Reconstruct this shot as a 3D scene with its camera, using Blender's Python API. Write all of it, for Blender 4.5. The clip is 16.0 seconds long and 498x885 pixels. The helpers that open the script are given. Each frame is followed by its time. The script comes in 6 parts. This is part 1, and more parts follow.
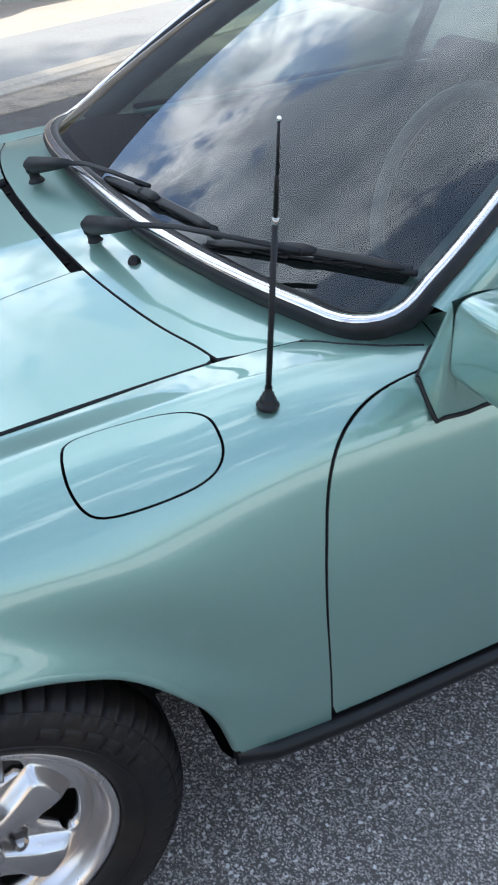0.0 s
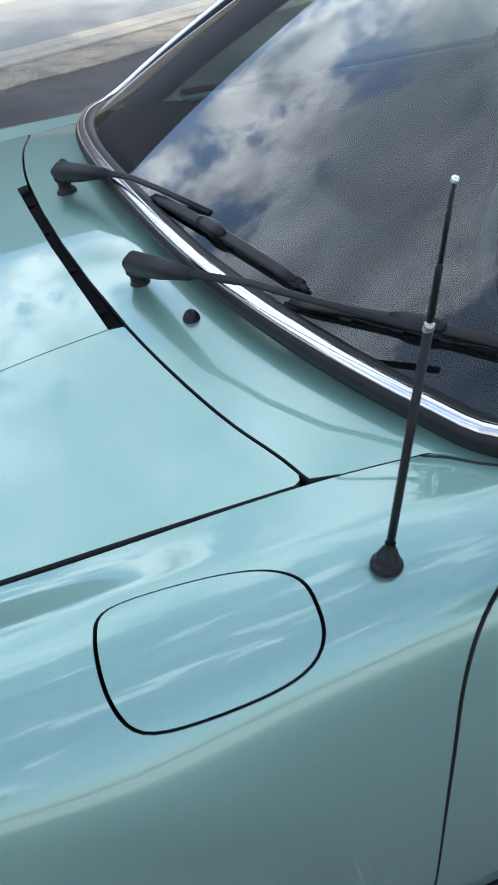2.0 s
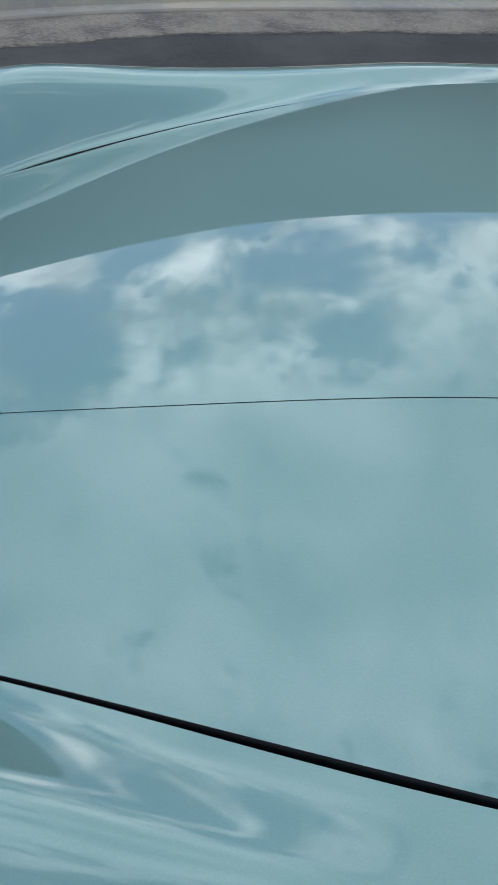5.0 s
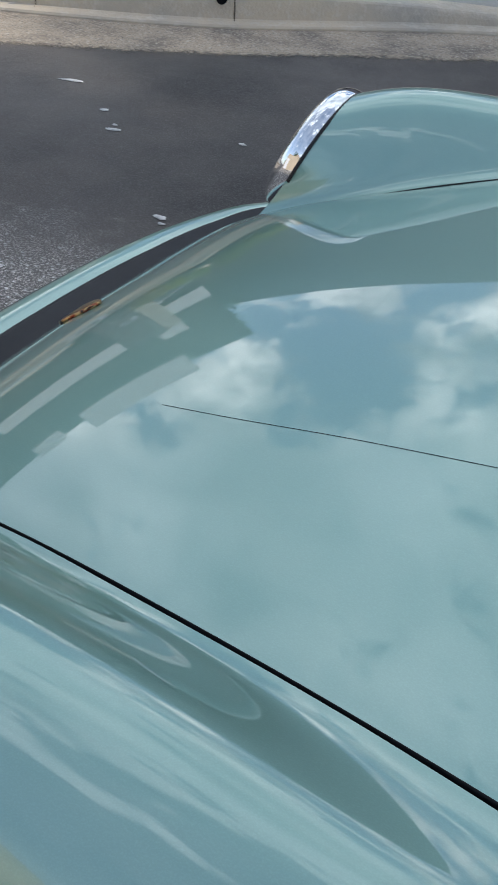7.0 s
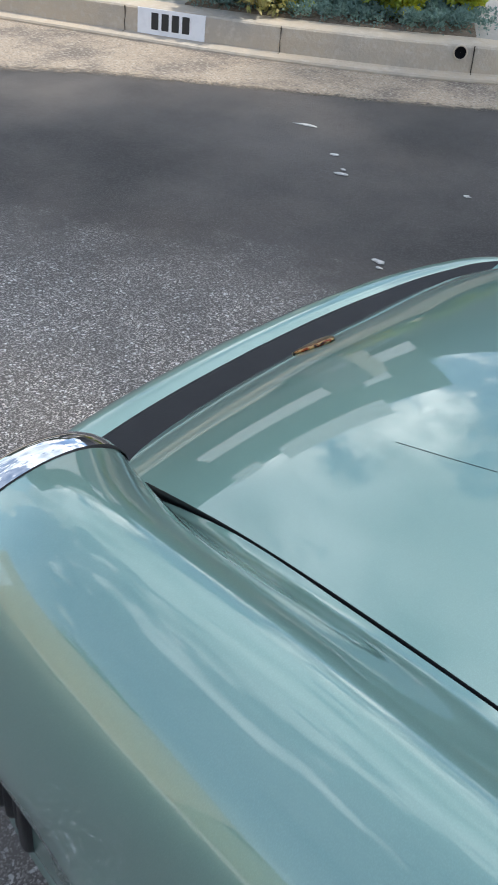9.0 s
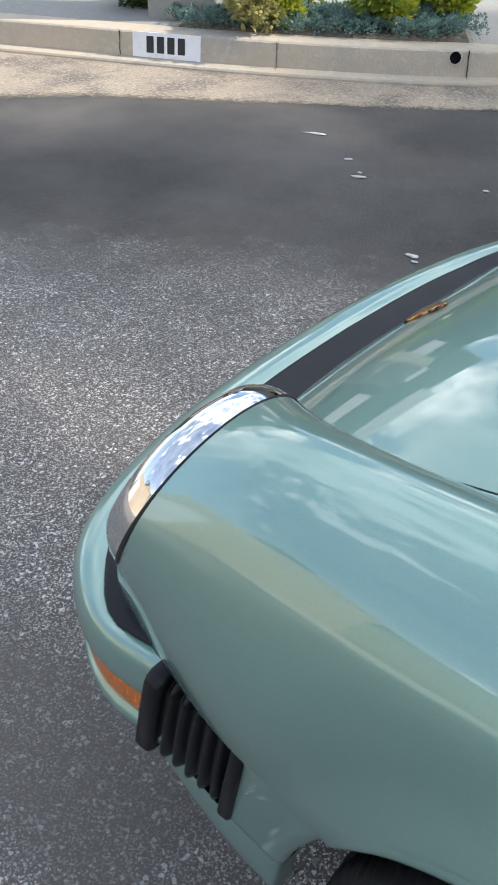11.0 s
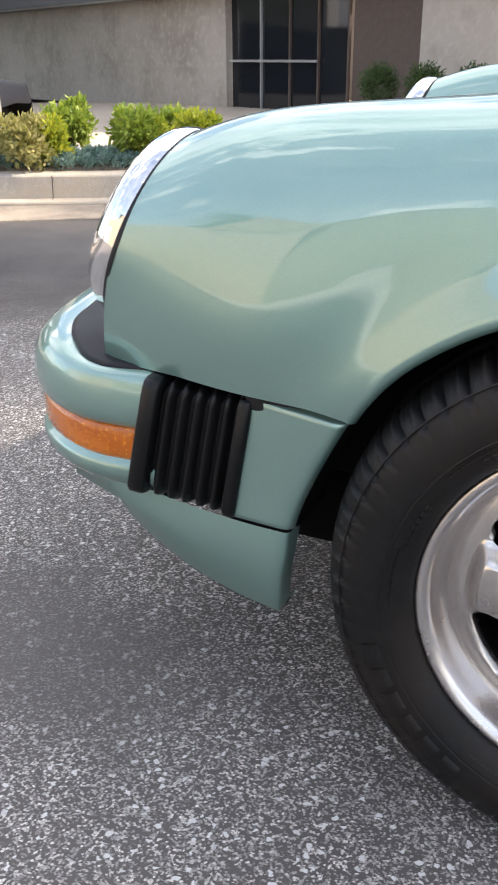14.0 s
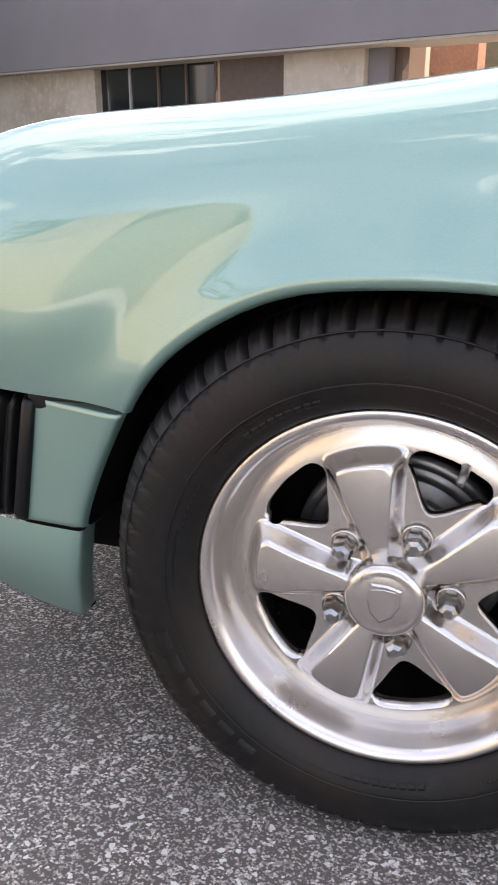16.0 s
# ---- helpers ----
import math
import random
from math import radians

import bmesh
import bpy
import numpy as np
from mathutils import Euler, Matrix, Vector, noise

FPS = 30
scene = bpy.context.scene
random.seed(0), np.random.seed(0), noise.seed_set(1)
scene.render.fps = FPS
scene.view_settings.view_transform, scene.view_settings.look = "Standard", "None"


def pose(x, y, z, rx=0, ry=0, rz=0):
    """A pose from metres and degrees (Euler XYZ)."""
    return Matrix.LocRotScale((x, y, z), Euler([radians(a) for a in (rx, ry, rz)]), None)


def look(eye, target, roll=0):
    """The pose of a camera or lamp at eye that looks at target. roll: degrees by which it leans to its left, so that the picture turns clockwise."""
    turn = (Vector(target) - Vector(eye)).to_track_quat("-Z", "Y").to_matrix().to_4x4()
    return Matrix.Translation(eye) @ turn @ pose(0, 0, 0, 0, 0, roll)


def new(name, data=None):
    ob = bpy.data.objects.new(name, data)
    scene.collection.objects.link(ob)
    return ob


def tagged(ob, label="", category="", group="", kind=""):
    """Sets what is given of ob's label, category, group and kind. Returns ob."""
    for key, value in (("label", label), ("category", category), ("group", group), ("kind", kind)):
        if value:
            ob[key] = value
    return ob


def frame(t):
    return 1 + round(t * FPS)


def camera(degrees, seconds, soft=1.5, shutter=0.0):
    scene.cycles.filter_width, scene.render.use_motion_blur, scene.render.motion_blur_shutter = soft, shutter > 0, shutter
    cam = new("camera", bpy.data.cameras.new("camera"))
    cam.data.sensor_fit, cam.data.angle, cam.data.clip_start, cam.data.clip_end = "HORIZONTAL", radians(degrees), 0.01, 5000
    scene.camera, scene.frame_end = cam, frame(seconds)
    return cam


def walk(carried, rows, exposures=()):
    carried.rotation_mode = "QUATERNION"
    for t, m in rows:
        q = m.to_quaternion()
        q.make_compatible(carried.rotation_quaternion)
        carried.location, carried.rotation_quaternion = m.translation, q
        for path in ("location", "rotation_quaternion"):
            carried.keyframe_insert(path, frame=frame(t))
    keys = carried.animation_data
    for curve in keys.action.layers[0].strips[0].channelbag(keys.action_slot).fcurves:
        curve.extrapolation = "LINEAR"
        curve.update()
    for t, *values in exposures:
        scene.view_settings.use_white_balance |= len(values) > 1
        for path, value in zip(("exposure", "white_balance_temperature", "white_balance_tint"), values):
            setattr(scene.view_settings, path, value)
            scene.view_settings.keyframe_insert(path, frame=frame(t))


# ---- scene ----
cam = camera(32.12, 16.0, soft=1.5, shutter=0.3)
PATH = [
    (0, (0.088, -1.515, 1.402), (0.771, -0.002, 0.286), -2.79),
    (0.5, (0.069, -1.405, 1.405), (0.758, 0.095, 0.276), -3.01),
    (1, (0.076, -1.334, 1.396), (0.759, 0.158, 0.252), -2.69),
    (1.5, (0.137, -1.242, 1.384), (0.799, 0.250, 0.228), -2.16),
    (2, (0.167, -1.169, 1.377), (0.786, 0.327, 0.202), -2.09),
    (2.5, (0.176, -1.047, 1.386), (0.731, 0.432, 0.160), -2.73),
    (3, (0.197, -0.928, 1.366), (0.665, 0.577, 0.134), -3.07),
    (3.2, (0.215, -0.904, 1.354), (0.648, 0.610, 0.121), -2.58),
    (5.5, (0.159, -0.834, 1.264), (-0.206, 0.646, -0.031), 5.28),
    (6, (0.128, -0.843, 1.273), (-0.377, 0.590, -0.027), 5.30),
    (6.5, (0.099, -0.841, 1.272), (-0.526, 0.548, -0.023), 4.76),
    (7, (0.069, -0.844, 1.277), (-0.655, 0.502, -0.014), 4.50),
    (7.5, (0.042, -0.848, 1.278), (-0.777, 0.451, -0.004), 4.23),
    (8, (0.016, -0.844, 1.267), (-0.894, 0.408, -0.000), 3.98),
    (8.5, (0.015, -0.870, 1.275), (-0.981, 0.328, 0.021), 3.42),
    (9, (0.043, -0.917, 1.299), (-1.031, 0.228, 0.059), 2.51),
    (9.5, (0.071, -0.988, 1.319), (-1.041, 0.128, 0.087), 2.48),
    (10, (0.070, -1.024, 1.309), (-1.057, 0.090, 0.089), 1.75),
    (10.2, (0.035, -1.014, 1.283), (-1.100, 0.105, 0.074), 0.74),
    (12.5, (-0.152, -1.415, 1.164), (-1.050, -0.009, 0.060), 0.10),
    (13, (-0.196, -1.477, 1.050), (-1.048, 0.007, 0.016), -0.51),
    (13.5, (-0.114, -1.528, 0.921), (-0.925, 0.041, -0.018), -0.38),
    (14, (-0.039, -1.543, 0.835), (-0.811, 0.108, 0.011), -0.50),
    (14.5, (0.015, -1.556, 0.805), (-0.717, 0.151, 0.065), -0.15),
    (15, (0.044, -1.565, 0.790), (-0.636, 0.182, 0.094), 0.10),
    (15.5, (0.076, -1.554, 0.773), (-0.558, 0.218, 0.096), -0.19),
    (16, (0.096, -1.554, 0.769), (-0.462, 0.240, 0.084), -0.25),
]
walk(cam, [(t, look(eye, target, roll)) for t, eye, target, roll in PATH],
     exposures=[(0, .62, 6150, 9), (3.2, .20, 6050, 7), (5.5, -.25, 6200, 8), (8, -.05, 6350, 9), (10, .21, 6450, 9), (12.5, .50, 6750, 11), (14.5, .93, 7300, 17), (16, 1.05, 7550, 20)])

# ---- sky, sun, exposure ----
SKY_DRIFT = (0.0, 0.0)                         # where the cloud field lies
SUN_AZ, SUN_EL = radians(34), radians(43)     # from across the street, behind the car; an added, unseen tree shades the car itself
world = bpy.data.worlds.new("world")
scene.world = world
world.use_nodes = True
def nodes_of(tree):
    tree.nodes.clear()

    def add(kind, at=None, **sets):
        n = tree.nodes.new(kind)
        for k, v in sets.items():
            if k in n.inputs:
                n.inputs[k].default_value = v
            else:
                setattr(n, k, v)
        return n
    return add, tree.links.new


add, link = nodes_of(world.node_tree)
sky = add("ShaderNodeTexSky")
sky.sky_type, sky.sun_disc, sky.sun_elevation, sky.sun_rotation = "NISHITA", False, SUN_EL, radians(90) - SUN_AZ
sky.air_density, sky.dust_density, sky.ozone_density = 1.0, 1.2, 2.0
co = add("ShaderNodeTexCoord")
sep = add("ShaderNodeSeparateXYZ")
link(co.outputs["Generated"], sep.inputs[0])
# clouds on a level sheet: the direction over its height
up = add("ShaderNodeMath", operation="MAXIMUM")
up.inputs[1].default_value = 0.08
link(sep.outputs["Z"], up.inputs[0])
flat = add("ShaderNodeVectorMath", operation="DIVIDE")
link(co.outputs["Generated"], flat.inputs[0])
comb = add("ShaderNodeCombineXYZ")
for i in range(3):
    link(up.outputs[0], comb.inputs[i])
link(comb.outputs[0], flat.inputs[1])
big = add("ShaderNodeTexNoise", Scale=4.6, Detail=12.0, Roughness=0.58, Distortion=0.15)
drift = add("ShaderNodeVectorMath", operation="ADD")
drift.inputs[1].default_value = (SKY_DRIFT[0], SKY_DRIFT[1], 87.68)
link(co.outputs["Generated"], drift.inputs[0])
link(drift.outputs[0], big.inputs["Vector"])
# a closed veil overhead, broken cloud low across the street, clear blue on the near side
sheet_ = add("ShaderNodeSeparateXYZ")
link(flat.outputs[0], sheet_.inputs[0])
slow = add("ShaderNodeTexNoise", Scale=2.0, Detail=4.0)
link(drift.outputs[0], slow.inputs["Vector"])
warp = add("ShaderNodeMath", operation="MULTIPLY_ADD")
link(slow.outputs["Fac"], warp.inputs[0])
warp.inputs[1].default_value = 0.7
link(sheet_.outputs["Y"], warp.inputs[2])
place = add("ShaderNodeMapRange")
place.inputs["From Min"].default_value, place.inputs["From Max"].default_value = -2.65, 3.35
link(warp.outputs[0], place.inputs["Value"])


def along_sheet(stops):
    """A ramp over the sheet's way across the street: (metres per metre of height, value)."""
    r = add("ShaderNodeValToRGB")
    e = r.color_ramp.elements
    while len(e) < len(stops):
        e.new(.5)
    for k, (at, v) in zip(e, stops):
        k.position, k.color = (at + 3) / 6, (v, v, v, 1)
    link(place.outputs[0], r.inputs[0])
    return r.outputs["Color"]


more = along_sheet([(-2.4, .42), (-1.0, .37), (-.35, .43), (.05, .47), (.45, .58), (.9, .66), (1.35, .565), (1.65, .525), (2.3, .52), (2.9, .47)])
veil = along_sheet([(-2.0, .75), (-.6, .75), (.1, .65), (.55, .85), (1.1, .9), (1.55, .25), (2.0, 0.0)])
thick = add("ShaderNodeMath", operation="ADD")
link(more, thick.inputs[0])
link(big.outputs["Fac"], thick.inputs[1])
haze = along_sheet([(-2.6, .40), (-1.2, .24), (-.4, .26), (.1, .24), (.5, .20), (1.2, .12), (1.6, 0.0)])
cover = add("ShaderNodeMapRange")
cover.interpolation_type = "SMOOTHSTEP"
cover.inputs["From Min"].default_value, cover.inputs["From Max"].default_value = 0.95, 1.06
link(thick.outputs[0], cover.inputs["Value"])
fine = add("ShaderNodeTexNoise", Scale=6.5, Detail=9.0, Roughness=0.6)
link(drift.outputs[0], fine.inputs["Vector"])
tone = add("ShaderNodeValToRGB")
tone.color_ramp.elements[0].position, tone.color_ramp.elements[0].color = 0.38, (2.6, 3.0, 3.6, 1)
tone.color_ramp.elements[1].position, tone.color_ramp.elements[1].color = 0.62, (13.0, 13.2, 13.4, 1)
link(fine.outputs["Fac"], tone.inputs[0])
soft_ = add("ShaderNodeTexNoise", Scale=3.4, Detail=9.0, Roughness=0.52)
link(drift.outputs[0], soft_.inputs["Vector"])
dull = add("ShaderNodeValToRGB")
dull.color_ramp.elements[0].position, dull.color_ramp.elements[0].color = 0.39, (2.9, 3.5, 4.2, 1)
dull.color_ramp.elements[1].position, dull.color_ramp.elements[1].color = 0.62, (6.3, 7.0, 7.9, 1)
link(soft_.outputs["Fac"], dull.inputs[0])
cloud = add("ShaderNodeMix", data_type="RGBA")
link(veil, cloud.inputs["Factor"])
link(tone.outputs["Color"], cloud.inputs["A"])
link(dull.outputs["Color"], cloud.inputs["B"])
mix = add("ShaderNodeMix", data_type="RGBA")
hazy = add("ShaderNodeMath", operation="MAXIMUM")
link(cover.outputs[0], hazy.inputs[0])
link(haze, hazy.inputs[1])
link(hazy.outputs[0], mix.inputs["Factor"])
link(sky.outputs[0], mix.inputs["A"])
link(cloud.outputs["Result"], mix.inputs["B"])
back = add("ShaderNodeBackground", Strength=0.225)
link(mix.outputs["Result"], back.inputs["Color"])
outw = add("ShaderNodeOutputWorld")
link(back.outputs[0], outw.inputs["Surface"])

lamp = new("sun", bpy.data.lights.new("sun", "SUN"))
lamp.data.energy, lamp.data.angle, lamp.data.color = 4.6, radians(1.0), (1.0, 0.95, 0.87)
lamp.matrix_world = look((0, 0, 0), (-math.cos(SUN_AZ) * math.cos(SUN_EL), -math.sin(SUN_AZ) * math.cos(SUN_EL), -math.sin(SUN_EL)))
scene.view_settings.exposure = 0.0

# ---- materials ----
def material(name, base=(.5, .5, .5), rough=.5, metal=0.0, grain=None, bump=None, coat=0.0, coat_rough=.03, spec=.5, rough_var=0.0, **more):
    """A node material. grain: [(scale, colour, from, to)...] noise layers over the base; bump: (scale, depth in metres, detail)."""
    m = bpy.data.materials.new(name)
    m.use_nodes = True
    add, link = nodes_of(m.node_tree)
    out, p = add("ShaderNodeOutputMaterial"), add("ShaderNodeBsdfPrincipled")
    link(p.outputs[0], out.inputs[0])
    p.inputs["Base Color"].default_value, p.inputs["Roughness"].default_value = (*base, 1), rough
    p.inputs["Metallic"].default_value, p.inputs["Coat Weight"].default_value = metal, coat
    p.inputs["Coat Roughness"].default_value, p.inputs["Specular IOR Level"].default_value = coat_rough, spec
    for k, v in more.items():
        p.inputs[k].default_value = v
    co = add("ShaderNodeTexCoord")
    colour = None
    for scale, tint, lo, hi in grain or ():
        n = add("ShaderNodeTexNoise", Scale=scale, Detail=6.0, Roughness=.6)
        link(co.outputs["Object"], n.inputs["Vector"])
        r = add("ShaderNodeMapRange")
        r.inputs["From Min"].default_value, r.inputs["From Max"].default_value = lo, hi
        link(n.outputs["Fac"], r.inputs["Value"])
        x = add("ShaderNodeMix", data_type="RGBA")
        link(r.outputs[0], x.inputs["Factor"])
        if colour is None:
            x.inputs["A"].default_value = (*base, 1)
        else:
            link(colour, x.inputs["A"])
        x.inputs["B"].default_value = (*tint, 1)
        colour = x.outputs["Result"]
    if colour is not None:
        link(colour, p.inputs["Base Color"])
    if rough_var:
        n = add("ShaderNodeTexNoise", Scale=14.0, Detail=5.0)
        link(co.outputs["Object"], n.inputs["Vector"])
        r = add("ShaderNodeMapRange")
        r.inputs["To Min"].default_value, r.inputs["To Max"].default_value = max(rough - rough_var, 0.02), rough + rough_var
        link(n.outputs["Fac"], r.inputs["Value"])
        link(r.outputs[0], p.inputs["Roughness"])
    if bump:
        n = add("ShaderNodeTexNoise", Scale=bump[0], Detail=bump[2] if len(bump) > 2 else 3.0)
        link(co.outputs["Object"], n.inputs["Vector"])
        b = add("ShaderNodeBump")
        b.inputs["Distance"].default_value = bump[1]
        link(n.outputs["Fac"], b.inputs["Height"])
        link(b.outputs[0], p.inputs["Normal"])
    return m


PAINT = material("car_paint", (.200, .350, .305), .40, metal=.60, coat=1.0, coat_rough=.010, grain=[(900, (.23, .395, .345), .45, .75)], **{"Coat IOR": 1.9})
SEAL = material("rubber_and_gap_black", (.009, .009, .010), .5, spec=.3, grain=[(40, (.018, .018, .02), .4, .8)], bump=(300, .0002))
TRIM = material("grey_rubber", (.013, .013, .016), .55, spec=.3, grain=[(25, (.020, .020, .023), .4, .8)], bump=(500, .0003))
# near black: the darkness inside gaps and hollows is in the colour
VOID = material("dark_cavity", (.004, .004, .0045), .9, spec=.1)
CHROME = material("chrome", (.80, .80, .81), .05, metal=1.0)
BRIGHT = material("satin_bright_trim", (.74, .73, .745), .17, metal=1.0, grain=[(60, (.68, .67, .685), .45, .7)])
RIMLIP = material("polished_rim", (.74, .70, .68), .29, metal=1.0, rough_var=.06, grain=[(18, (.68, .64, .62), .45, .8)])
ALLOY = material("polished_alloy", (.67, .635, .61), .24, metal=1.0, rough_var=.09, grain=[(18, (.71, .67, .64), .45, .8)], bump=(260, .00004))
TYRE = material("tyre_rubber", (.0055, .0052, .0054), .50, spec=.31, grain=[(5, (.022, .0145, .0105), .42, .7), (60, (.012, .012, .012), .5, .8)], bump=(180, .0004))
AMBER = material("amber_lens", (.66, .165, .005), .16, coat=.6, grain=[(14, (.46, .095, .003), .42, .62), (160, (.80, .26, .012), .55, .7)], bump=(260, .0010, 1))
STEEL = material("plated_steel", (.42, .41, .40), .22, metal=1.0, grain=[(60, (.30, .29, .28), .45, .7)])
PLASTIC = material("black_plastic", (.0045, .0045, .005), .36, spec=.32, bump=(600, .0002))
CABIN = material("dark_cabin", (.007, .0073, .008), .85, spec=.1, grain=[(8, (.010, .0103, .011), .4, .7)])


def pane_glass(name, tint):
    """Thin tinted glass, its gloss alike from both sides."""
    m = bpy.data.materials.new(name)
    m.use_nodes = True
    add, link = nodes_of(m.node_tree)
    o = add("ShaderNodeOutputMaterial")
    see, shine, fr, mx = add("ShaderNodeBsdfTransparent", Color=(*tint, 1)), add("ShaderNodeBsdfGlossy", Roughness=0.0), add("ShaderNodeLayerWeight", Blend=.5), add("ShaderNodeMixShader")
    bend = add("ShaderNodeMath", operation="POWER")
    bend.inputs[1].default_value = 3.8
    sheen = add("ShaderNodeMapRange")
    sheen.inputs["To Min"].default_value, sheen.inputs["To Max"].default_value = .09, 1.0
    link(fr.outputs["Facing"], bend.inputs[0])
    link(bend.outputs[0], sheen.inputs["Value"])
    link(sheen.outputs[0], mx.inputs[0])
    link(see.outputs[0], mx.inputs[1])
    link(shine.outputs[0], mx.inputs[2])
    link(mx.outputs[0], o.inputs[0])
    return m


GLASSY = pane_glass("window_glass", (.56, .64, .62))
SIDEGLASS = pane_glass("green_side_glass", (.56, .68, .64))
ASPHALT = bpy.data.materials.new("asphalt")
CONCRETE = material("concrete", (.50, .415, .315), .85, grain=[(1.6, (.36, .33, .29), .45, .7), (22, (.53, .47, .39), .5, .75)], bump=(70, .004, 6))
PALE = material("pale_concrete", (.31, .295, .27), .85, grain=[(.8, (.27, .255, .235), .45, .7), (30, (.36, .345, .32), .5, .8)], bump=(90, .002, 6))
SOIL = material("soil", (.16, .12, .085), .95, grain=[(9, (.25, .20, .15), .4, .7)], bump=(40, .02, 6))
# ---- car body surfaces: plain splines over a few stations ----
def spline(xs, ys):
    """A natural cubic spline through (xs, ys); ys may hold vectors. Returns a function of an array."""
    xs, ys = np.asarray(xs, float), np.asarray(ys, float)
    n, h = len(xs), np.diff(xs)
    a, r = np.zeros((n, n)), np.zeros_like(ys)
    a[0, 0] = a[-1, -1] = 1
    d = np.diff(ys, axis=0) / h.reshape((-1,) + (1,) * (ys.ndim - 1))
    for i in range(1, n - 1):
        a[i, i - 1], a[i, i], a[i, i + 1] = h[i - 1], 2 * (h[i - 1] + h[i]), h[i]
        r[i] = 6 * (d[i] - d[i - 1])
    m = np.linalg.solve(a, r.reshape(n, -1)).reshape(ys.shape)

    def at(x):
        x = np.asarray(x, float)
        i = np.clip(np.searchsorted(xs, x) - 1, 0, n - 2)
        t, s = x - xs[i], xs[i + 1] - x
        e = (slice(None),) * x.ndim + (None,) * (ys.ndim - 1)
        t, s, g = t[e], s[e], h[i][e]
        return (m[i] * s**3 + m[i + 1] * t**3) / (6 * g) + (ys[i] / g - m[i] * g / 6) * s + (ys[i + 1] / g - m[i + 1] * g / 6) * t
    return at


# half sections of the body side: x, then (out, up) from the hood's edge over the crest to the sill
SECTIONS = [
    (-0.42, [(.447, .6585), (.478, .668), (.533, .738), (.607, .780), (.690, .750), (.7345, .668), (.7515, .545), (.714, .40)]),
    (-0.25, [(.482, .7175), (.508, .724), (.552, .766), (.616, .793), (.701, .762), (.744, .68), (.7565, .560), (.742, .40)]),
    (0.00, [(.530, .786), (.553, .790), (.587, .804), (.637, .815), (.716, .786), (.764, .712), (.784, .595), (.778, .40)]),
    (0.25, [(.580, .837), (.602, .839), (.632, .845), (.670, .846), (.740, .814), (.786, .730), (.799, .60), (.784, .345)]),
    (0.46, [(.612, .873), (.636, .874), (.666, .875), (.700, .871), (.765, .832), (.798, .735), (.809, .59), (.785, .309)]),
    (0.75, [(.655, .885), (.675, .886), (.700, .884), (.728, .877), (.778, .836), (.803, .735), (.812, .59), (.786, .303)]),
    (1.40, [(.675, .900), (.695, .901), (.720, .898), (.745, .888), (.788, .840), (.810, .735), (.816, .59), (.788, .305)]),
    (2.00, [(.640, .910), (.670, .912), (.705, .905), (.745, .885), (.800, .825), (.826, .730), (.830, .60), (.800, .34)]),
    (2.50, [(.560, .870), (.600, .868), (.650, .855), (.705, .825), (.772, .765), (.805, .690), (.812, .58), (.790, .36)]),
    (3.00, [(.420, .760), (.470, .755), (.530, .742), (.590, .715), (.660, .665), (.700, .600), (.712, .52), (.700, .38)]),
    (3.18, [(.330, .640), (.380, .638), (.430, .630), (.480, .615), (.535, .590), (.570, .555), (.585, .50), (.580, .40)]),
]
LAMP_C, LAMP_R, LAMP_TILT = (-0.5945, 0.584, 0.633), 0.130, 25.3   # seat of the headlight ring: centre, radius, lean back


def lamp_circle(angle, r=LAMP_R, ahead=0.0):
    """A point of the left lamp's ring, mirrored to the out-positive half: angle 0 is outward, 90 up."""
    t = radians(LAMP_TILT)
    c, s = np.cos(np.radians(angle)) * r, np.sin(np.radians(angle)) * r
    return np.stack([LAMP_C[0] - .0072 * np.sin(np.radians(angle)) ** 2 + s * math.sin(t) - ahead * math.cos(t) + 0 * c, LAMP_C[1] + c, LAMP_C[2] + s * math.cos(t) + ahead * math.sin(t)], -1)


W = np.linspace(0, 1, 57)
rings = [lamp_circle(spline(np.linspace(0, 1, 8), [205, 180, 135, 90, 50, 10, -35, -88])(W))]
low = np.clip((W - 0.75) / 0.25, 0, 1)[:, None] ** 1.35
rings[0] = rings[0] * (1 - low) + np.array([-.640, .692, .440]) * low   # below the lamp the skin runs down behind the bumper
inn = np.clip(1 - W / 0.16, 0, 1)[:, None] ** 1.4
rings[0] = rings[0] * (1 - inn) + np.array([-.640, .412, .556]) * inn   # and beside it, in to the hood's corner
for x, pts in SECTIONS:
    sz = spline(np.linspace(0, 1, 8), pts)(W)
    rings.append(np.concatenate([np.full((len(W), 1), x), sz], 1))
RING_X = [-0.62] + [x for x, _ in SECTIONS]
ALONG = spline(RING_X, np.array(rings))


# edge of the wheel arch as it shows from the side: x, z
ARCH_LIP = [(.386, .310), (.372, .356), (.348, .425), (.318, .485), (.283, .537), (.249, .573), (.217, .597), (.184, .612), (.150, .624), (.110, .633), (.080, .637), (.042, .638), (.001, .637), (-.057, .632), (-.096, .626), (-.133, .615), (-.171, .598), (-.212, .572), (-.257, .534), (-.300, .483)]


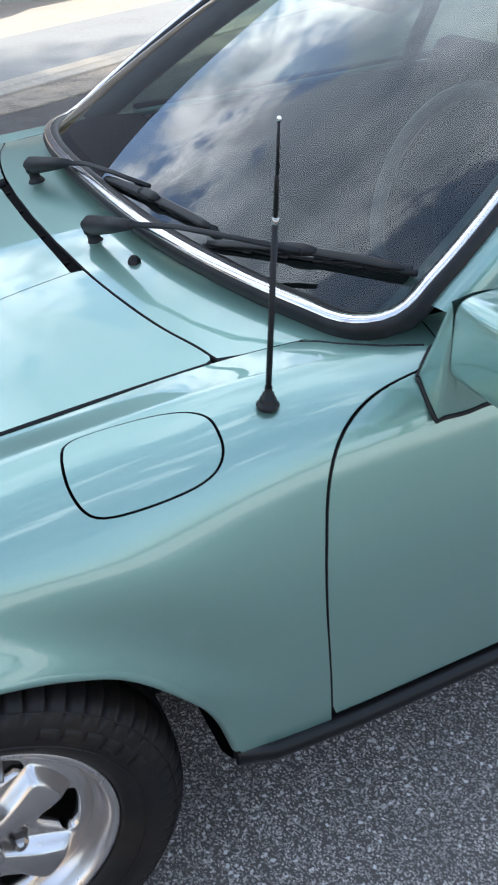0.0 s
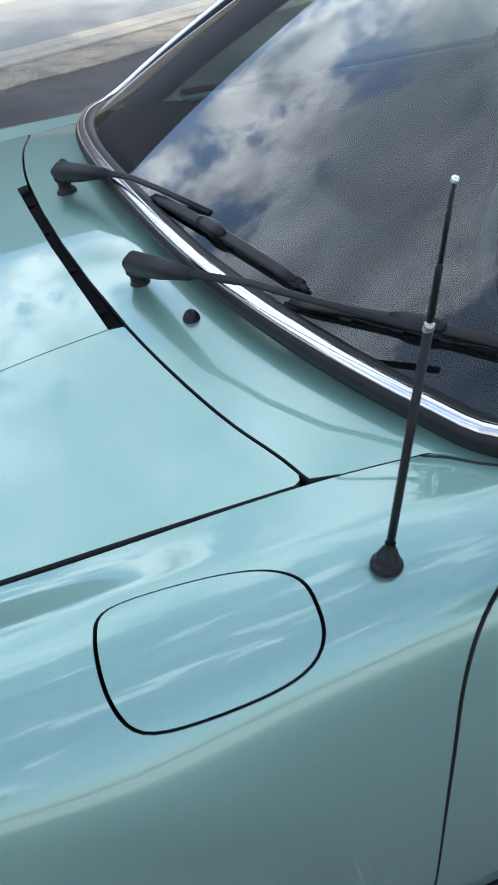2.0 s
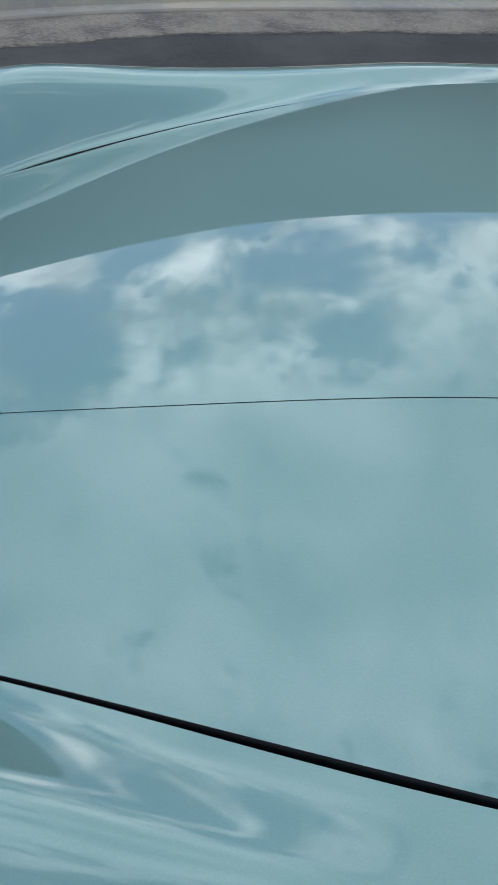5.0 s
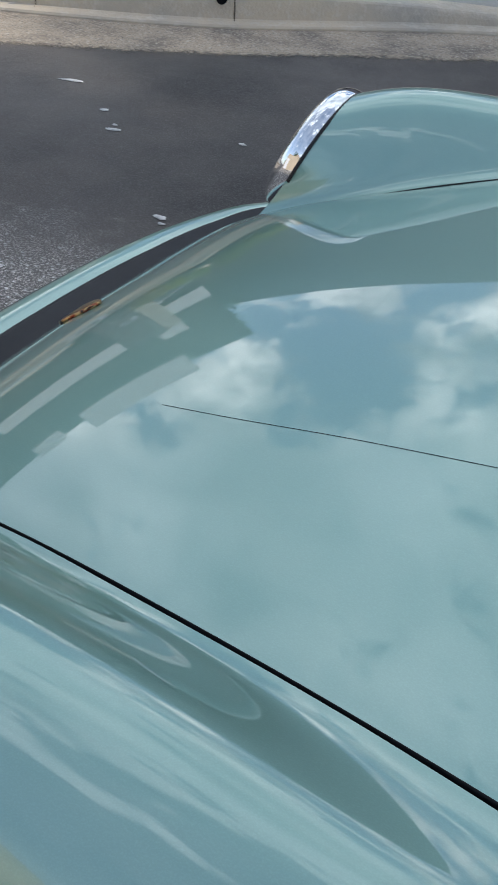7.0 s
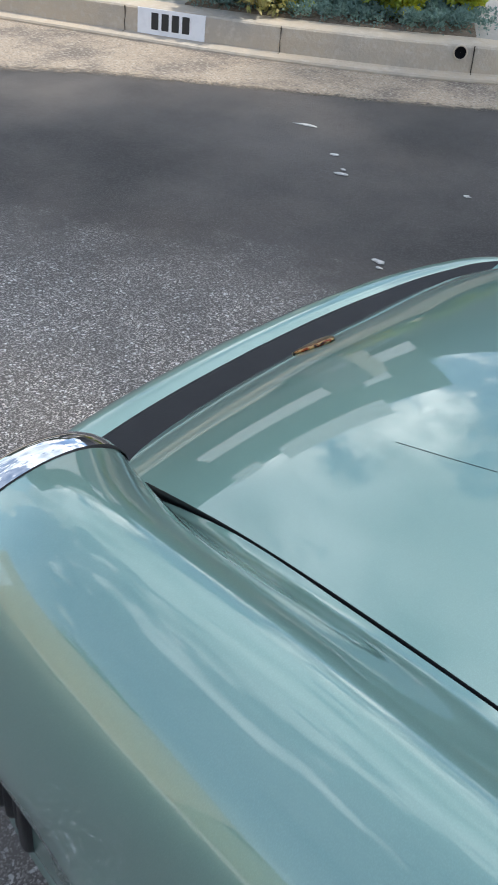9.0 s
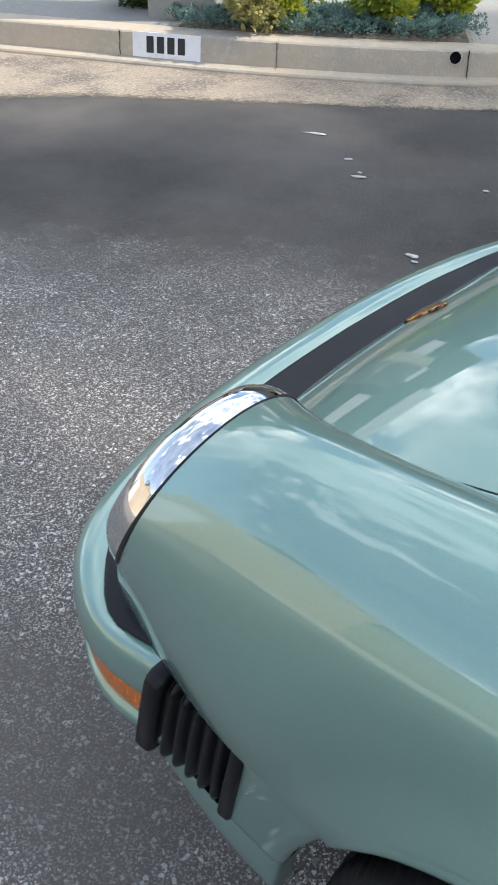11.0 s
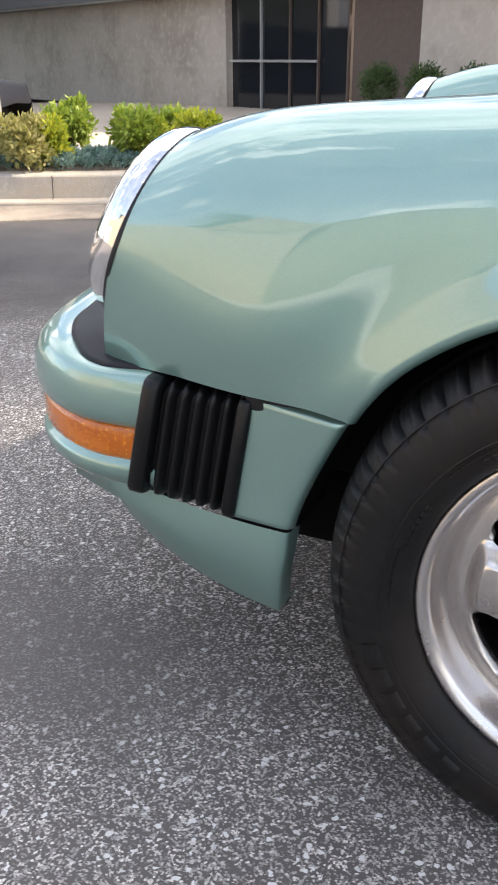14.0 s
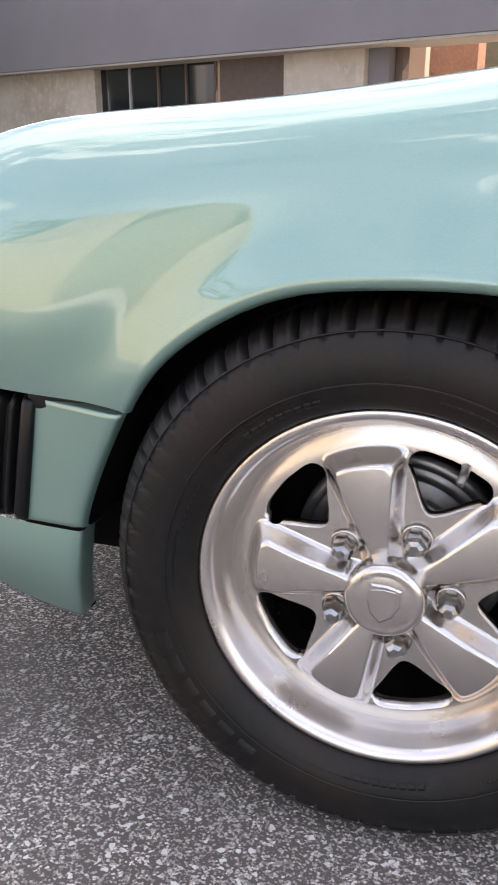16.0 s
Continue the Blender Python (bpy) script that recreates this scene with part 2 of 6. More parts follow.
def side(x, w):
    """Points of the body side (out-positive half) at the station x and the share w of the section."""
    x, w = np.broadcast_arrays(np.asarray(x, float), np.asarray(w, float))
    g = ALONG(x.ravel())
    k = np.clip(w.ravel() * (len(W) - 1), 0, len(W) - 1.000001)
    i = np.clip(k.astype(int), 1, len(W) - 3)
    t = (k - i)[:, None]
    n = np.arange(len(i))
    p0, p1, p2, p3 = (g[n, i + d] for d in (-1, 0, 1, 2))
    out = p1 + .5 * t * (p2 - p0 + t * (2 * p0 - 5 * p1 + 4 * p2 - p3 + t * (3 * (p1 - p2) + p3 - p0)))
    # the skin is drawn in above the wheel arch and flares out again to its lip
    q = np.hypot(out[:, 0] - FLARE[0], out[:, 2] - FLARE[1]) - FLARE[2]
    fade = np.clip((out[:, 2] - .455) / .09, 0, 1)
    out[:, 1] += np.where(w.ravel() > .40, SWELL(np.clip(q, -.03, .2)) * fade * fade * (3 - 2 * fade), 0)
    return out.reshape(x.shape + (3,))


SWELL = spline([-.03, 0, .02, .05, .075, .10, .14, .18, .20], [.018, .0098, .0043, -.0036, -.0052, -.0034, -.0006, 0, 0])    # out, over the distance from the lip
_a = np.array(ARCH_LIP[2:-1])
_m = np.linalg.lstsq(np.stack([2 * _a[:, 0], 2 * _a[:, 1], np.ones(len(_a))], 1), (_a ** 2).sum(1), rcond=None)[0]
FLARE = (_m[0], _m[1], math.sqrt(_m[2] + _m[0] ** 2 + _m[1] ** 2))    # circle through the arch: x, z, radius


# hood: the seam towards the fender and the centre line, both over x
SEAM_S = spline([-.72, -.62, -.4, -.2, 0, .2, .40, .50], [.380, .408, .450, .490, .529, .569, .603, .619])
SEAM_Z = spline([-.80, -.7, -.6, -.4, -.2, 0, .2, .40, .50], [.460, .535, .590, .6665, .732, .786, .8305, .866, .881])
MID_Z = spline([-.80, -.775, -.75, -.70, -.6, -.5, -.4, -.2, 0, .2, .40, .50], [.455, .490, .520, .566, .630, .677, .714, .776, .828, .868, .900, .913])


def hood_z(x, s):
    e = SEAM_S(np.clip(x, -.72, .5))
    q = np.clip(np.abs(s) / e, 0, 1.4)
    return MID_Z(x) + (SEAM_Z(x) - MID_Z(x)) * q**2.2
# ---- building helpers ----
def part(name, bm, mat, parent=None, label="", smooth=True):
    """Links a bmesh, or a ready mesh, as one mesh object, under a thing or a part."""
    if isinstance(bm, bpy.types.Mesh):
        me = bm
    else:
        me = bpy.data.meshes.new(name)
        bm.normal_update()
        bm.to_mesh(me)
        bm.free()
        me.polygons.foreach_set("use_smooth", [smooth] * len(me.polygons))
    if mat is not None and not me.materials:
        me.materials.append(mat)
    ob = new(name, me)
    if parent is not None:
        ob.parent = parent
    if label:
        ob["label"] = label
    return ob


def grid_mesh(rows, close=False, flip=False):
    """A bmesh over rows of points (quads); close joins each row's end to its start."""
    bm = bmesh.new()
    vs = [[bm.verts.new(p) for p in row] for row in rows]
    n = len(vs[0])
    for a, b in zip(vs, vs[1:]):
        for j in range(n if close else n - 1):
            q = [a[j], a[(j + 1) % n], b[(j + 1) % n], b[j]]
            bm.faces.new(q[::-1] if flip else q)
    return bm


def box(bm, x0, x1, y0, y1, z0, z1, bevel=0.0, m=None):
    r = bmesh.ops.create_cube(bm, size=1.0)
    vs = r["verts"]
    bmesh.ops.scale(bm, vec=(x1 - x0, y1 - y0, z1 - z0), verts=vs)
    bmesh.ops.translate(bm, vec=((x0 + x1) / 2, (y0 + y1) / 2, (z0 + z1) / 2), verts=vs)
    if bevel:
        es = list({e for v in vs for e in v.link_edges})
        got = bmesh.ops.bevel(bm, geom=es, offset=bevel, segments=2, affect="EDGES", profile=.5)
        vs = list({v for f in got["faces"] for v in f.verts} | {v for v in vs if v.is_valid})
    if m is not None:
        bmesh.ops.transform(bm, matrix=m, verts=vs)
    return vs


def tube(points, radii, sides=10, cap=True):
    """A bmesh tube along points; radii: one number, or one a point."""
    pts = [Vector(p) for p in points]
    radii = [radii] * len(pts) if isinstance(radii, (int, float)) else radii
    bm = bmesh.new()
    last, rows = None, []
    for i, p in enumerate(pts):
        d = (pts[min(i + 1, len(pts) - 1)] - pts[max(i - 1, 0)]).normalized()
        if last is None:
            last = d.cross(Vector((0, 0, 1))) if abs(d.z) < .9 else d.cross(Vector((1, 0, 0)))
        u = (last - d * last.dot(d)).normalized()
        v = d.cross(u)
        last = u
        rows.append([bm.verts.new(p + radii[i] * (math.cos(a) * u + math.sin(a) * v)) for a in [math.tau * k / sides for k in range(sides)]])
    for a, b in zip(rows, rows[1:]):
        for j in range(sides):
            bm.faces.new([a[j], a[(j + 1) % sides], b[(j + 1) % sides], b[j]])
    if cap:
        bm.faces.new(rows[0][::-1])
        bm.faces.new(rows[-1])
    return bm


def face_out(bm, way):
    """Turns the faces so that most of them look along way."""
    bm.normal_update()
    if sum(f.normal.dot(Vector(way)) * f.calc_area() for f in bm.faces) < 0:
        bmesh.ops.reverse_faces(bm, faces=bm.faces)
    return bm


def lathe(profile, steps=96, centre=(0, 0, 0), axis="y"):
    """A bmesh turned about the y axis: profile of (along y, radius)."""
    rows = []
    for k in range(steps):
        a = math.tau * k / steps
        rows.append([(centre[0] + r * math.cos(a), centre[1] + y, centre[2] + r * math.sin(a)) for y, r in profile])
    rows.append(rows[0])
    bm = grid_mesh(rows)
    bmesh.ops.remove_doubles(bm, verts=bm.verts, dist=1e-6)
    return bm


def smooth_line(points, n, closed=False):
    """n points along a spline through the given ones."""
    p = np.array(points, float)
    if closed:
        p = np.concatenate([p[-3:], p, p[:3]])
    t = np.r_[0, np.cumsum(np.linalg.norm(np.diff(p, axis=0), axis=1))]
    f = spline(t, p)
    if closed:
        return f(np.linspace(t[3], t[-3], n + 1)[:-1])
    return f(np.linspace(0, t[-1], n))


def inside(poly, q):
    x, y = q[:, 0], q[:, 1]
    r = np.zeros(len(q), bool)
    for (x0, y0), (x1, y1) in zip(poly, np.roll(poly, -1, axis=0)):
        c = (y0 > y) != (y1 > y)
        r ^= c & (x < (x1 - x0) * (y - y0) / (y1 - y0 + 1e-12) + x0)
    return r


def dense(poly, step):
    out = []
    for a, b in zip(poly, np.roll(poly, -1, axis=0)):
        n = max(1, int(np.linalg.norm(b - a) / step + .5))
        out += [a + (b - a) * k / n for k in range(n)]
    return np.array(out)


def lean(p):
    """The far front corner stands a little higher: the road falls away towards the near side."""
    q = np.clip((p[..., 1] - .12) / .48, 0, 1) * np.clip((.54 - p[..., 0]) / .40, 0, 1)
    p[..., 2] += .026 * q * q * (3 - 2 * q)
    return p


def panel(name, surf, outline, holes=(), step=.02, stretch=1.0, sign=-1, depth=.014, mat=None, parent=None, label="", lip=None):
    """A sheet-metal panel: the part of a smooth surface surf(u, w) within an outline in (u, w), less holes, with its edge turned down.
    stretch: metres per unit of w. sign: -1 for the car's left half."""
    from mathutils.geometry import delaunay_2d_cdt
    sc = np.array([1.0, stretch])
    loops = [dense(np.array(o, float) * sc, step) for o in (outline, *holes)]
    lo, hi = loops[0].min(0), loops[0].max(0)
    gx, gy = np.meshgrid(np.arange(lo[0], hi[0], step), np.arange(lo[1], hi[1], step), indexing="ij")
    g = np.stack([gx.ravel(), gy.ravel()], 1)
    keep = inside(loops[0], g)
    for h in loops[1:]:
        keep &= ~inside(h, g)
    edge = np.concatenate(loops)
    g = g[keep]
    g = g[[np.min(((edge - q) ** 2).sum(1)) > (.45 * step) ** 2 for q in g]]
    verts = np.concatenate([edge, g])
    edges, at = [], 0
    for l in loops:
        edges += [(at + k, at + (k + 1) % len(l)) for k in range(len(l))]
        at += len(l)
    got = delaunay_2d_cdt([Vector(v) for v in verts], edges, [], 0, 1e-7)
    uv = np.array([tuple(v) for v in got[0]])
    tris = np.array(got[2])
    mid = uv[tris].mean(1)
    ok = inside(loops[0], mid)
    for h in loops[1:]:
        ok &= ~inside(h, mid)
    tris = tris[ok]

    def put(q):
        p = np.array(surf(q[:, 0], q[:, 1] / stretch))
        p[:, 1] *= sign
        return lean(p)
    e = 1e-4
    pos = put(uv)
    a, b = put(uv + (e, 0)) - put(uv - (e, 0)), put(uv + (0, e)) - put(uv - (0, e))
    nor = np.cross(a, b)
    nor /= np.linalg.norm(nor, axis=1, keepdims=True) + 1e-15
    p = pos[tris]
    fn = np.cross(p[:, 1] - p[:, 0], p[:, 2] - p[:, 0])
    if (fn * nor[tris[:, 0]]).sum() < 0:
        tris = tris[:, ::-1]
    outward = np.sign(np.median(nor[:, 2] + .3 * nor[:, 1] * sign)) or 1
    if outward < 0:
        nor, tris = -nor, tris[:, ::-1]
    # the turned-down edge
    cnt = {}
    for t in tris:
        for k in range(3):
            cnt[(t[k], t[(k + 1) % 3])] = 1
    rim = [(i, j) for i, j in cnt if (j, i) not in cnt]
    on = sorted({i for r in rim for i in r})
    idx = {v: k for k, v in enumerate(on)}
    lower = pos[on] - nor[on] * depth
    if lip is not None:
        lower = lower + np.array(lip) * np.array([1, sign, 1])
    allp = np.concatenate([pos, lower])
    faces = [tuple(int(v) for v in t) for t in tris] + [(int(i), len(pos) + idx[i], len(pos) + idx[j], int(j)) for i, j in rim]
    me = bpy.data.meshes.new(name)
    me.from_pydata([tuple(v) for v in allp], [], faces)
    me.polygons.foreach_set("use_smooth", [True] * len(faces))
    me.materials.append(mat)
    if mat is PAINT:      # the turned-down edge is coloured black for the shade in the gaps
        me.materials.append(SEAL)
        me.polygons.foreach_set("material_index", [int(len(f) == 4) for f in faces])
    me.update()
    flat = [tuple(pl.normal) for pl in me.polygons]
    normals = []
    for k, f in enumerate(faces):
        for v in f:
            if len(f) == 3:
                normals.append(tuple(nor[v]))
            elif v < len(pos):
                q = np.array(flat[k]) * .6 + nor[v] * .8
                normals.append(tuple(q / np.linalg.norm(q)))
            else:
                normals.append(flat[k])
    me.normals_split_custom_set(normals)
    return part(name, me, mat, parent, label)
# ---- the car ----
car = tagged(new("sports_car"), "glossy pale green metallic classic coupe parked on asphalt", "car")


def mirrored(p, sign):
    p = np.array(p, float)
    p[..., 1] *= sign
    return lean(p)


def w_at(x, z):
    """The share of the section at which the outer side stands at height z."""
    a, b = .45, 1.0
    for _ in range(40):
        m = (a + b) / 2
        if side(np.array([x]), np.array([m]))[0, 2] > z:
            a = m
        else:
            b = m
    return a


DOOR_GAP = [(.532, 1.0), (.520, .94), (.507, .874), (.503, .81), (.506, .748), (.517, .654), (.538, .591), (.564, .553), (.616, .512), (.680, .488)]
FLAP = [(.228, .447), (.250, .392), (.297, .387), (.343, .400), (.382, .430), (.402, .470), (.405, .512), (.401, .556), (.384, .588), (.323, .610), (.282, .612), (.240, .601), (.225, .567), (.222, .508)]
LOW_FRONT = [(x, w_at(x, z)) for x, z in ((-.320, .4860), (-.345, .4885), (-.37, .4893), (-.42, .4905), (-.47, .4915), (-.51, .492), (-.55, .489), (-.585, .486), (-.62, .484))]


def shrink(poly, d, stretch):
    """The outline moved inwards by d metres."""
    p = np.array(poly, float) * (1, stretch)
    a, b = np.roll(p, 1, axis=0), np.roll(p, -1, axis=0)
    t = b - a
    n = np.stack([-t[:, 1], t[:, 0]], 1) / (np.linalg.norm(t, axis=1, keepdims=True) + 1e-9)
    area = (p[:, 0] * b[:, 1] - b[:, 0] * p[:, 1]).sum()
    return (p + n * d * (1 if area > 0 else -1)) / (1, stretch)


def dense_line(line, n):
    t = np.r_[0, np.cumsum(np.linalg.norm(np.diff(line, axis=0), axis=1))]
    u = np.linspace(0, t[-1], n)
    return np.stack([np.interp(u, t, line[:, k]) for k in range(2)], 1)


SW = .80
ARCH = []
for x, z in ARCH_LIP:      # the skin ends short of the rolled lip
    k = .009 * min(1, (x + .300) / .05, max(0, .386 - x) / .03) / math.hypot(x - FLARE[0], z - FLARE[1])
    x, z = x + (x - FLARE[0]) * k, z + (z - FLARE[1]) * k
    ARCH.append((x, w_at(x, z)))
arch = smooth_line(ARCH, 60)
door_gap = smooth_line(DOOR_GAP, 40)
flap = smooth_line(FLAP, 64, closed=True)
for sgn in (-1, 1):
    outline = [(-.62, .004), (.455, .004), (.577, .006), (.600, .12), (.625, .24), (.680, .36), (.712, .42), (.680, .484)]
    outline += [tuple(p) for p in door_gap[::-1][1:]] + [tuple(p) for p in arch] + LOW_FRONT
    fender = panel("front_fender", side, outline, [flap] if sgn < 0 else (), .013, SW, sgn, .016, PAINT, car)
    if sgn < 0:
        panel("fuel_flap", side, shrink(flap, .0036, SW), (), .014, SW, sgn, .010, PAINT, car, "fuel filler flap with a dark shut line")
    # rolled lip of the wheel arch
    line = dense_line(np.array(arch)[1:], 90)
    rows = []
    for i, (x, w) in enumerate(line):
        p = side(np.array([x]), np.array([w]))[0]
        b = line[min(i + 1, len(line) - 1)] - line[max(i - 1, 0)]
        d = side(np.array([x + b[0]]), np.array([min(w + b[1], 1)]))[0] - side(np.array([x - b[0]]), np.array([max(w - b[1], 0)]))[0]
        d /= np.linalg.norm(d)
        n = np.cross(side(np.array([x + .002]), np.array([w]))[0] - p, side(np.array([x]), np.array([max(w - .004, 0)]))[0] - p)
        n /= np.linalg.norm(n)
        n = n if n[1] > 0 else -n
        g = np.cross(n, d)
        g = g if g @ (np.array([0, p[1], .31]) - p) > 0 else -g
        rows.append([tuple(mirrored(p + g * q + n * h, sgn)) for q, h in ((-.005, .0002), (0, .0006), (.0032, .0001), (.0065, -.0022), (.0092, -.0062), (.0100, -.0105), (.0095, -.014))])
    part("arch_lip", grid_mesh(rows, flip=sgn > 0), PAINT, fender)
    # door
    gap = np.array(door_gap) + (.0042, 0)
    gap[:, 1] += .005
    gap = gap[gap[:, 1] < .985]
    d = [tuple(p) for p in gap] + [(.722, .41), (.735, .004), (1.578, .004), (1.578, .985), (.5372, .985)]
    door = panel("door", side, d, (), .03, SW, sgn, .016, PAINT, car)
    # rear quarter with its wheel arch
    rear = [(1.584, .004), (3.18, .004), (3.18, 1.0), (2.60, 1.0)]
    for k in range(25):
        a = math.pi * k / 24
        x, z = 2.272 + .335 * math.cos(a), .31 + .335 * math.sin(a)
        rear.append((x, min(w_at(x, max(z, .40)), 1.0)))
    rear += [(1.93, 1.0), (1.584, 1.0)]
    panel("rear_quarter", side, rear, (), .04, SW, sgn, .016, PAINT, car)
    # inner skin that the gaps look on to, blackened for their shade
    xs, ws = np.linspace(-.54, 1.60, 70), np.linspace(.02, .80, 14)
    mx, mw = np.meshgrid(xs, ws, indexing="ij")
    g = side(mx, mw)
    nn = np.cross(side(mx + .002, mw) - side(mx - .002, mw), side(mx, np.clip(mw + .003, 0, 1)) - side(mx, np.clip(mw - .003, 0, 1)))
    nn /= np.linalg.norm(nn, axis=-1, keepdims=True)
    nn *= np.sign(nn[..., 2:3] + .3 * nn[..., 1:2])
    g = g - nn * .017
    part("inner_skin", grid_mesh(mirrored(g, sgn)), VOID, car)
    # black moulding along the sill
    rows = []
    for x in np.linspace(.376, 1.95, 30):
        s = side(np.array([x]), np.array([.995]))[0]
        e = .010 * max(0, (.40 - x) / .024)
        i = .008 + .022 * min(1, max(0, (x - .376) / .05))
        prof = [(-.006, .010), (.005 - e, .009), (.011 - e, .006), (.0145 - e, .000), (.0155 - e, -.007), (.0145 - e, -.014), (.011 - e, -.020), (.005 - e, -.024), (-i, -.025), (-i, .008)]
        rows.append([(x, sgn * (s[1] + a), s[2] + b) for a, b in prof])
    bm = grid_mesh(rows, close=True)
    bm.faces.new([v for v in bm.verts][:10])
    part("sill_moulding", bm, PLASTIC, car, "black rubber sill moulding")
    rows = [[(x, sgn * (side(np.array([x]), np.array([.995]))[0][1] - .055 - b), side(np.array([x]), np.array([.995]))[0][2] - .03 - a) for a, b in ((0, 0), (.05, .0), (.09, .05), (.09, .25))] for x in np.linspace(.39, 1.93, 14)]
    part("sill", grid_mesh(rows), VOID, car)

# hood: front edge, cowl seam with the air vent
HF = [(-.628, .410), (-.668, .394), (-.702, .355), (-.724, .270), (-.741, .14), (-.746, 0)]


def hood_at(x, s):
    return np.stack([x, s, hood_z(x, s)], -1)


front = smooth_line(HF, 24)
half = [(x, float(SEAM_S(np.array([x]))[0]) - .0022 * min(1, max(.3, (x + .62) / .2))) for x in np.linspace(-.60, .443, 40)]
half += [(.4500, .6045)] + [tuple(p) for p in smooth_line([(.4522, .598), (.4455, .572), (.4290, .522), (.4125, .459), (.3985, .385), (.3890, .32), (.3835, .273)], 26)] + [(.3655, .268), (.3615, .14), (.359, 0)]
ol = [tuple(p) for p in front[::-1]] + half
ol = ol + [(x, -s) for x, s in ol[::-1][1:-1]]
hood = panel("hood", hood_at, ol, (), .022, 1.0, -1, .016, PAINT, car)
# cowl panel
def cowl_at(x, s):
    e = SEAM_S(np.clip(x, -.7, .58))
    z = hood_z(np.clip(x, -1, .60), np.clip(np.abs(s), 0, e))
    # towards the fender it falls to meet the fender's edge
    drop = np.interp(x, [.455, .49, .53, .574, .5975, .622, .677, .71, .83], [0, .0034, .0055, .0089, .0107, .0111, .0124, .0165, .017])
    at = np.interp(x, [.49, .574, .5975, .622, .677, .71, .83], [.617, .631, .652, .679, .706, .723, .73])
    z = z - drop * np.clip((np.abs(s) - .40) / (at - .40), 0, 1) ** 2
    return np.stack([x, s, z], -1)


ch = [(.376, 0), (.379, .14), (.3880, .273)] + [tuple(p) for p in smooth_line([(.3885, .278), (.3932, .32), (.4028, .385), (.4168, .459), (.4332, .522), (.4497, .572), (.4560, .5975)], 26)] + [(.4590, .6070)]
ch += [(x, float(side(np.array([x]), np.array([w]))[0, 1]) - .0018) for x, w in ((.49, .004), (.53, .005), (.574, .006), (.5975, .12), (.622, .24), (.677, .36), (.71, .42))]
ch += [(.83, .725), (.83, .66), (.70, .668), (.640, .65), (.585, .57), (.53, .38), (.51, 0)]
ch = ch + [(x, -s) for x, s in ch[::-1][1:-1]]
cowl = panel("cowl", cowl_at, ch, (), .022, 1.0, -1, .012, PAINT, car)
g = hood_at(*np.meshgrid(np.linspace(-.70, .46, 40), np.linspace(-.60, .60, 30), indexing="ij"))
g[..., 1] *= np.clip((SEAM_S(np.clip(g[..., 0], -.72, .5)) - .004) / .60, 0, 1)
g[..., 2] = hood_z(g[..., 0], g[..., 1]) - .020
part("inner_skin", grid_mesh(g), VOID, car)
# the air vent's mesh between hood and cowl
rows = []
for s in np.linspace(-.272, .272, 40):
    q = (s / .272) ** 2
    x0, x1 = .357 + .0075 * q, .3775 + .011 * q
    z = float(hood_z(np.array([.36]), np.array([s]))[0])
    rows.append([(x0, s, z - .014), ((x0 + x1) / 2, s, z - .012), (x1, s, z - .008)])
vent = part("cowl_vent", grid_mesh(rows), VOID, car, "black mesh air intake")
for s in (-.205, -.075, .075, .205):
    q = (s / .272) ** 2
    z = float(hood_z(np.array([.367]), np.array([s]))[0])
    bm = bmesh.new()
    box(bm, .3585 + .0075 * q, .3765 + .011 * q, s - .006, s + .006, z - .018, z - .0090, .0015)
    part("divider", bm, VOID, vent, "black rubber divider in the intake")

# headlights
for sgn in (-1, 1):
    t = radians(LAMP_TILT)
    base = new("headlight")
    base.parent = car
    def ring(profile, n=72):
        rows = []
        for k in range(n + 1):
            rows.append([tuple(mirrored(lamp_circle(360 * k / n, r, a * (1 - .06 * max(0, math.sin(math.tau * k / n)))), sgn)) for r, a in profile])
        return grid_mesh(rows, flip=sgn > 0)
    part("seal", ring([(.1316, -.006), (.1316, .0003), (.1302, .0012), (.127, .0005)]), SEAL, base)
    part("chrome_ring", ring([(.1300, .0006), (.1295, .005), (.1272, .015), (.1222, .026), (.1150, .035), (.1055, .0395), (.100, .0395), (.098, .034)]), CHROME, base)
    part("lens", face_out(ring([(.099, .034), (.080, .040), (.050, .044), (.020, .046), (.0005, .0465)]), (-1, 0, .3)), GLASSY, base)
    part("reflector", ring([(.098, .0345), (.080, .016), (.050, -.006), (.020, -.02), (.0005, -.022)]), CHROME, base)

# windshield
def screen(t, q, lift=0.0):
    """t: 0 base, 1 roof; q: -1 to 1 across."""
    se = float(spline([0, .22, .5, .8, 1], [.688, .676, .640, .575, .500])(np.array([t]))[0])
    xc, zc = .492 + .628 * t, .940 + .330 * t + .03 * t * (1 - t)
    xe, ze = .655 + .505 * t, .893 + .342 * t + .01 * t * (1 - t)
    k = np.abs(q) ** 2.9
    return np.stack([xc + (xe - xc) * k - .54 * lift, q * se, zc + (ze - zc) * k + .84 * lift], -1)


Q = np.linspace(-1, 1, 61)
rows = [screen(t, Q) for t in np.linspace(0, 1, 26)]
wind = part("windshield", face_out(grid_mesh(rows), (-.5, 0, .8)), GLASSY, car, "curved windshield reflecting clouds")
wind.visible_shadow = False
border = [screen(0, np.array([q]))[0] for q in np.linspace(-.93, .93, 41)]
border += [screen(t, np.array([1.0]))[0] for t in np.linspace(.07, .94, 16)]
border += [screen(1, np.array([q]))[0] for q in np.linspace(.94, -.94, 21)]
border += [screen(t, np.array([-1.0]))[0] for t in np.linspace(.94, .07, 16)]
loop = smooth_line(border, 220, closed=True)
mid = loop.mean(0)


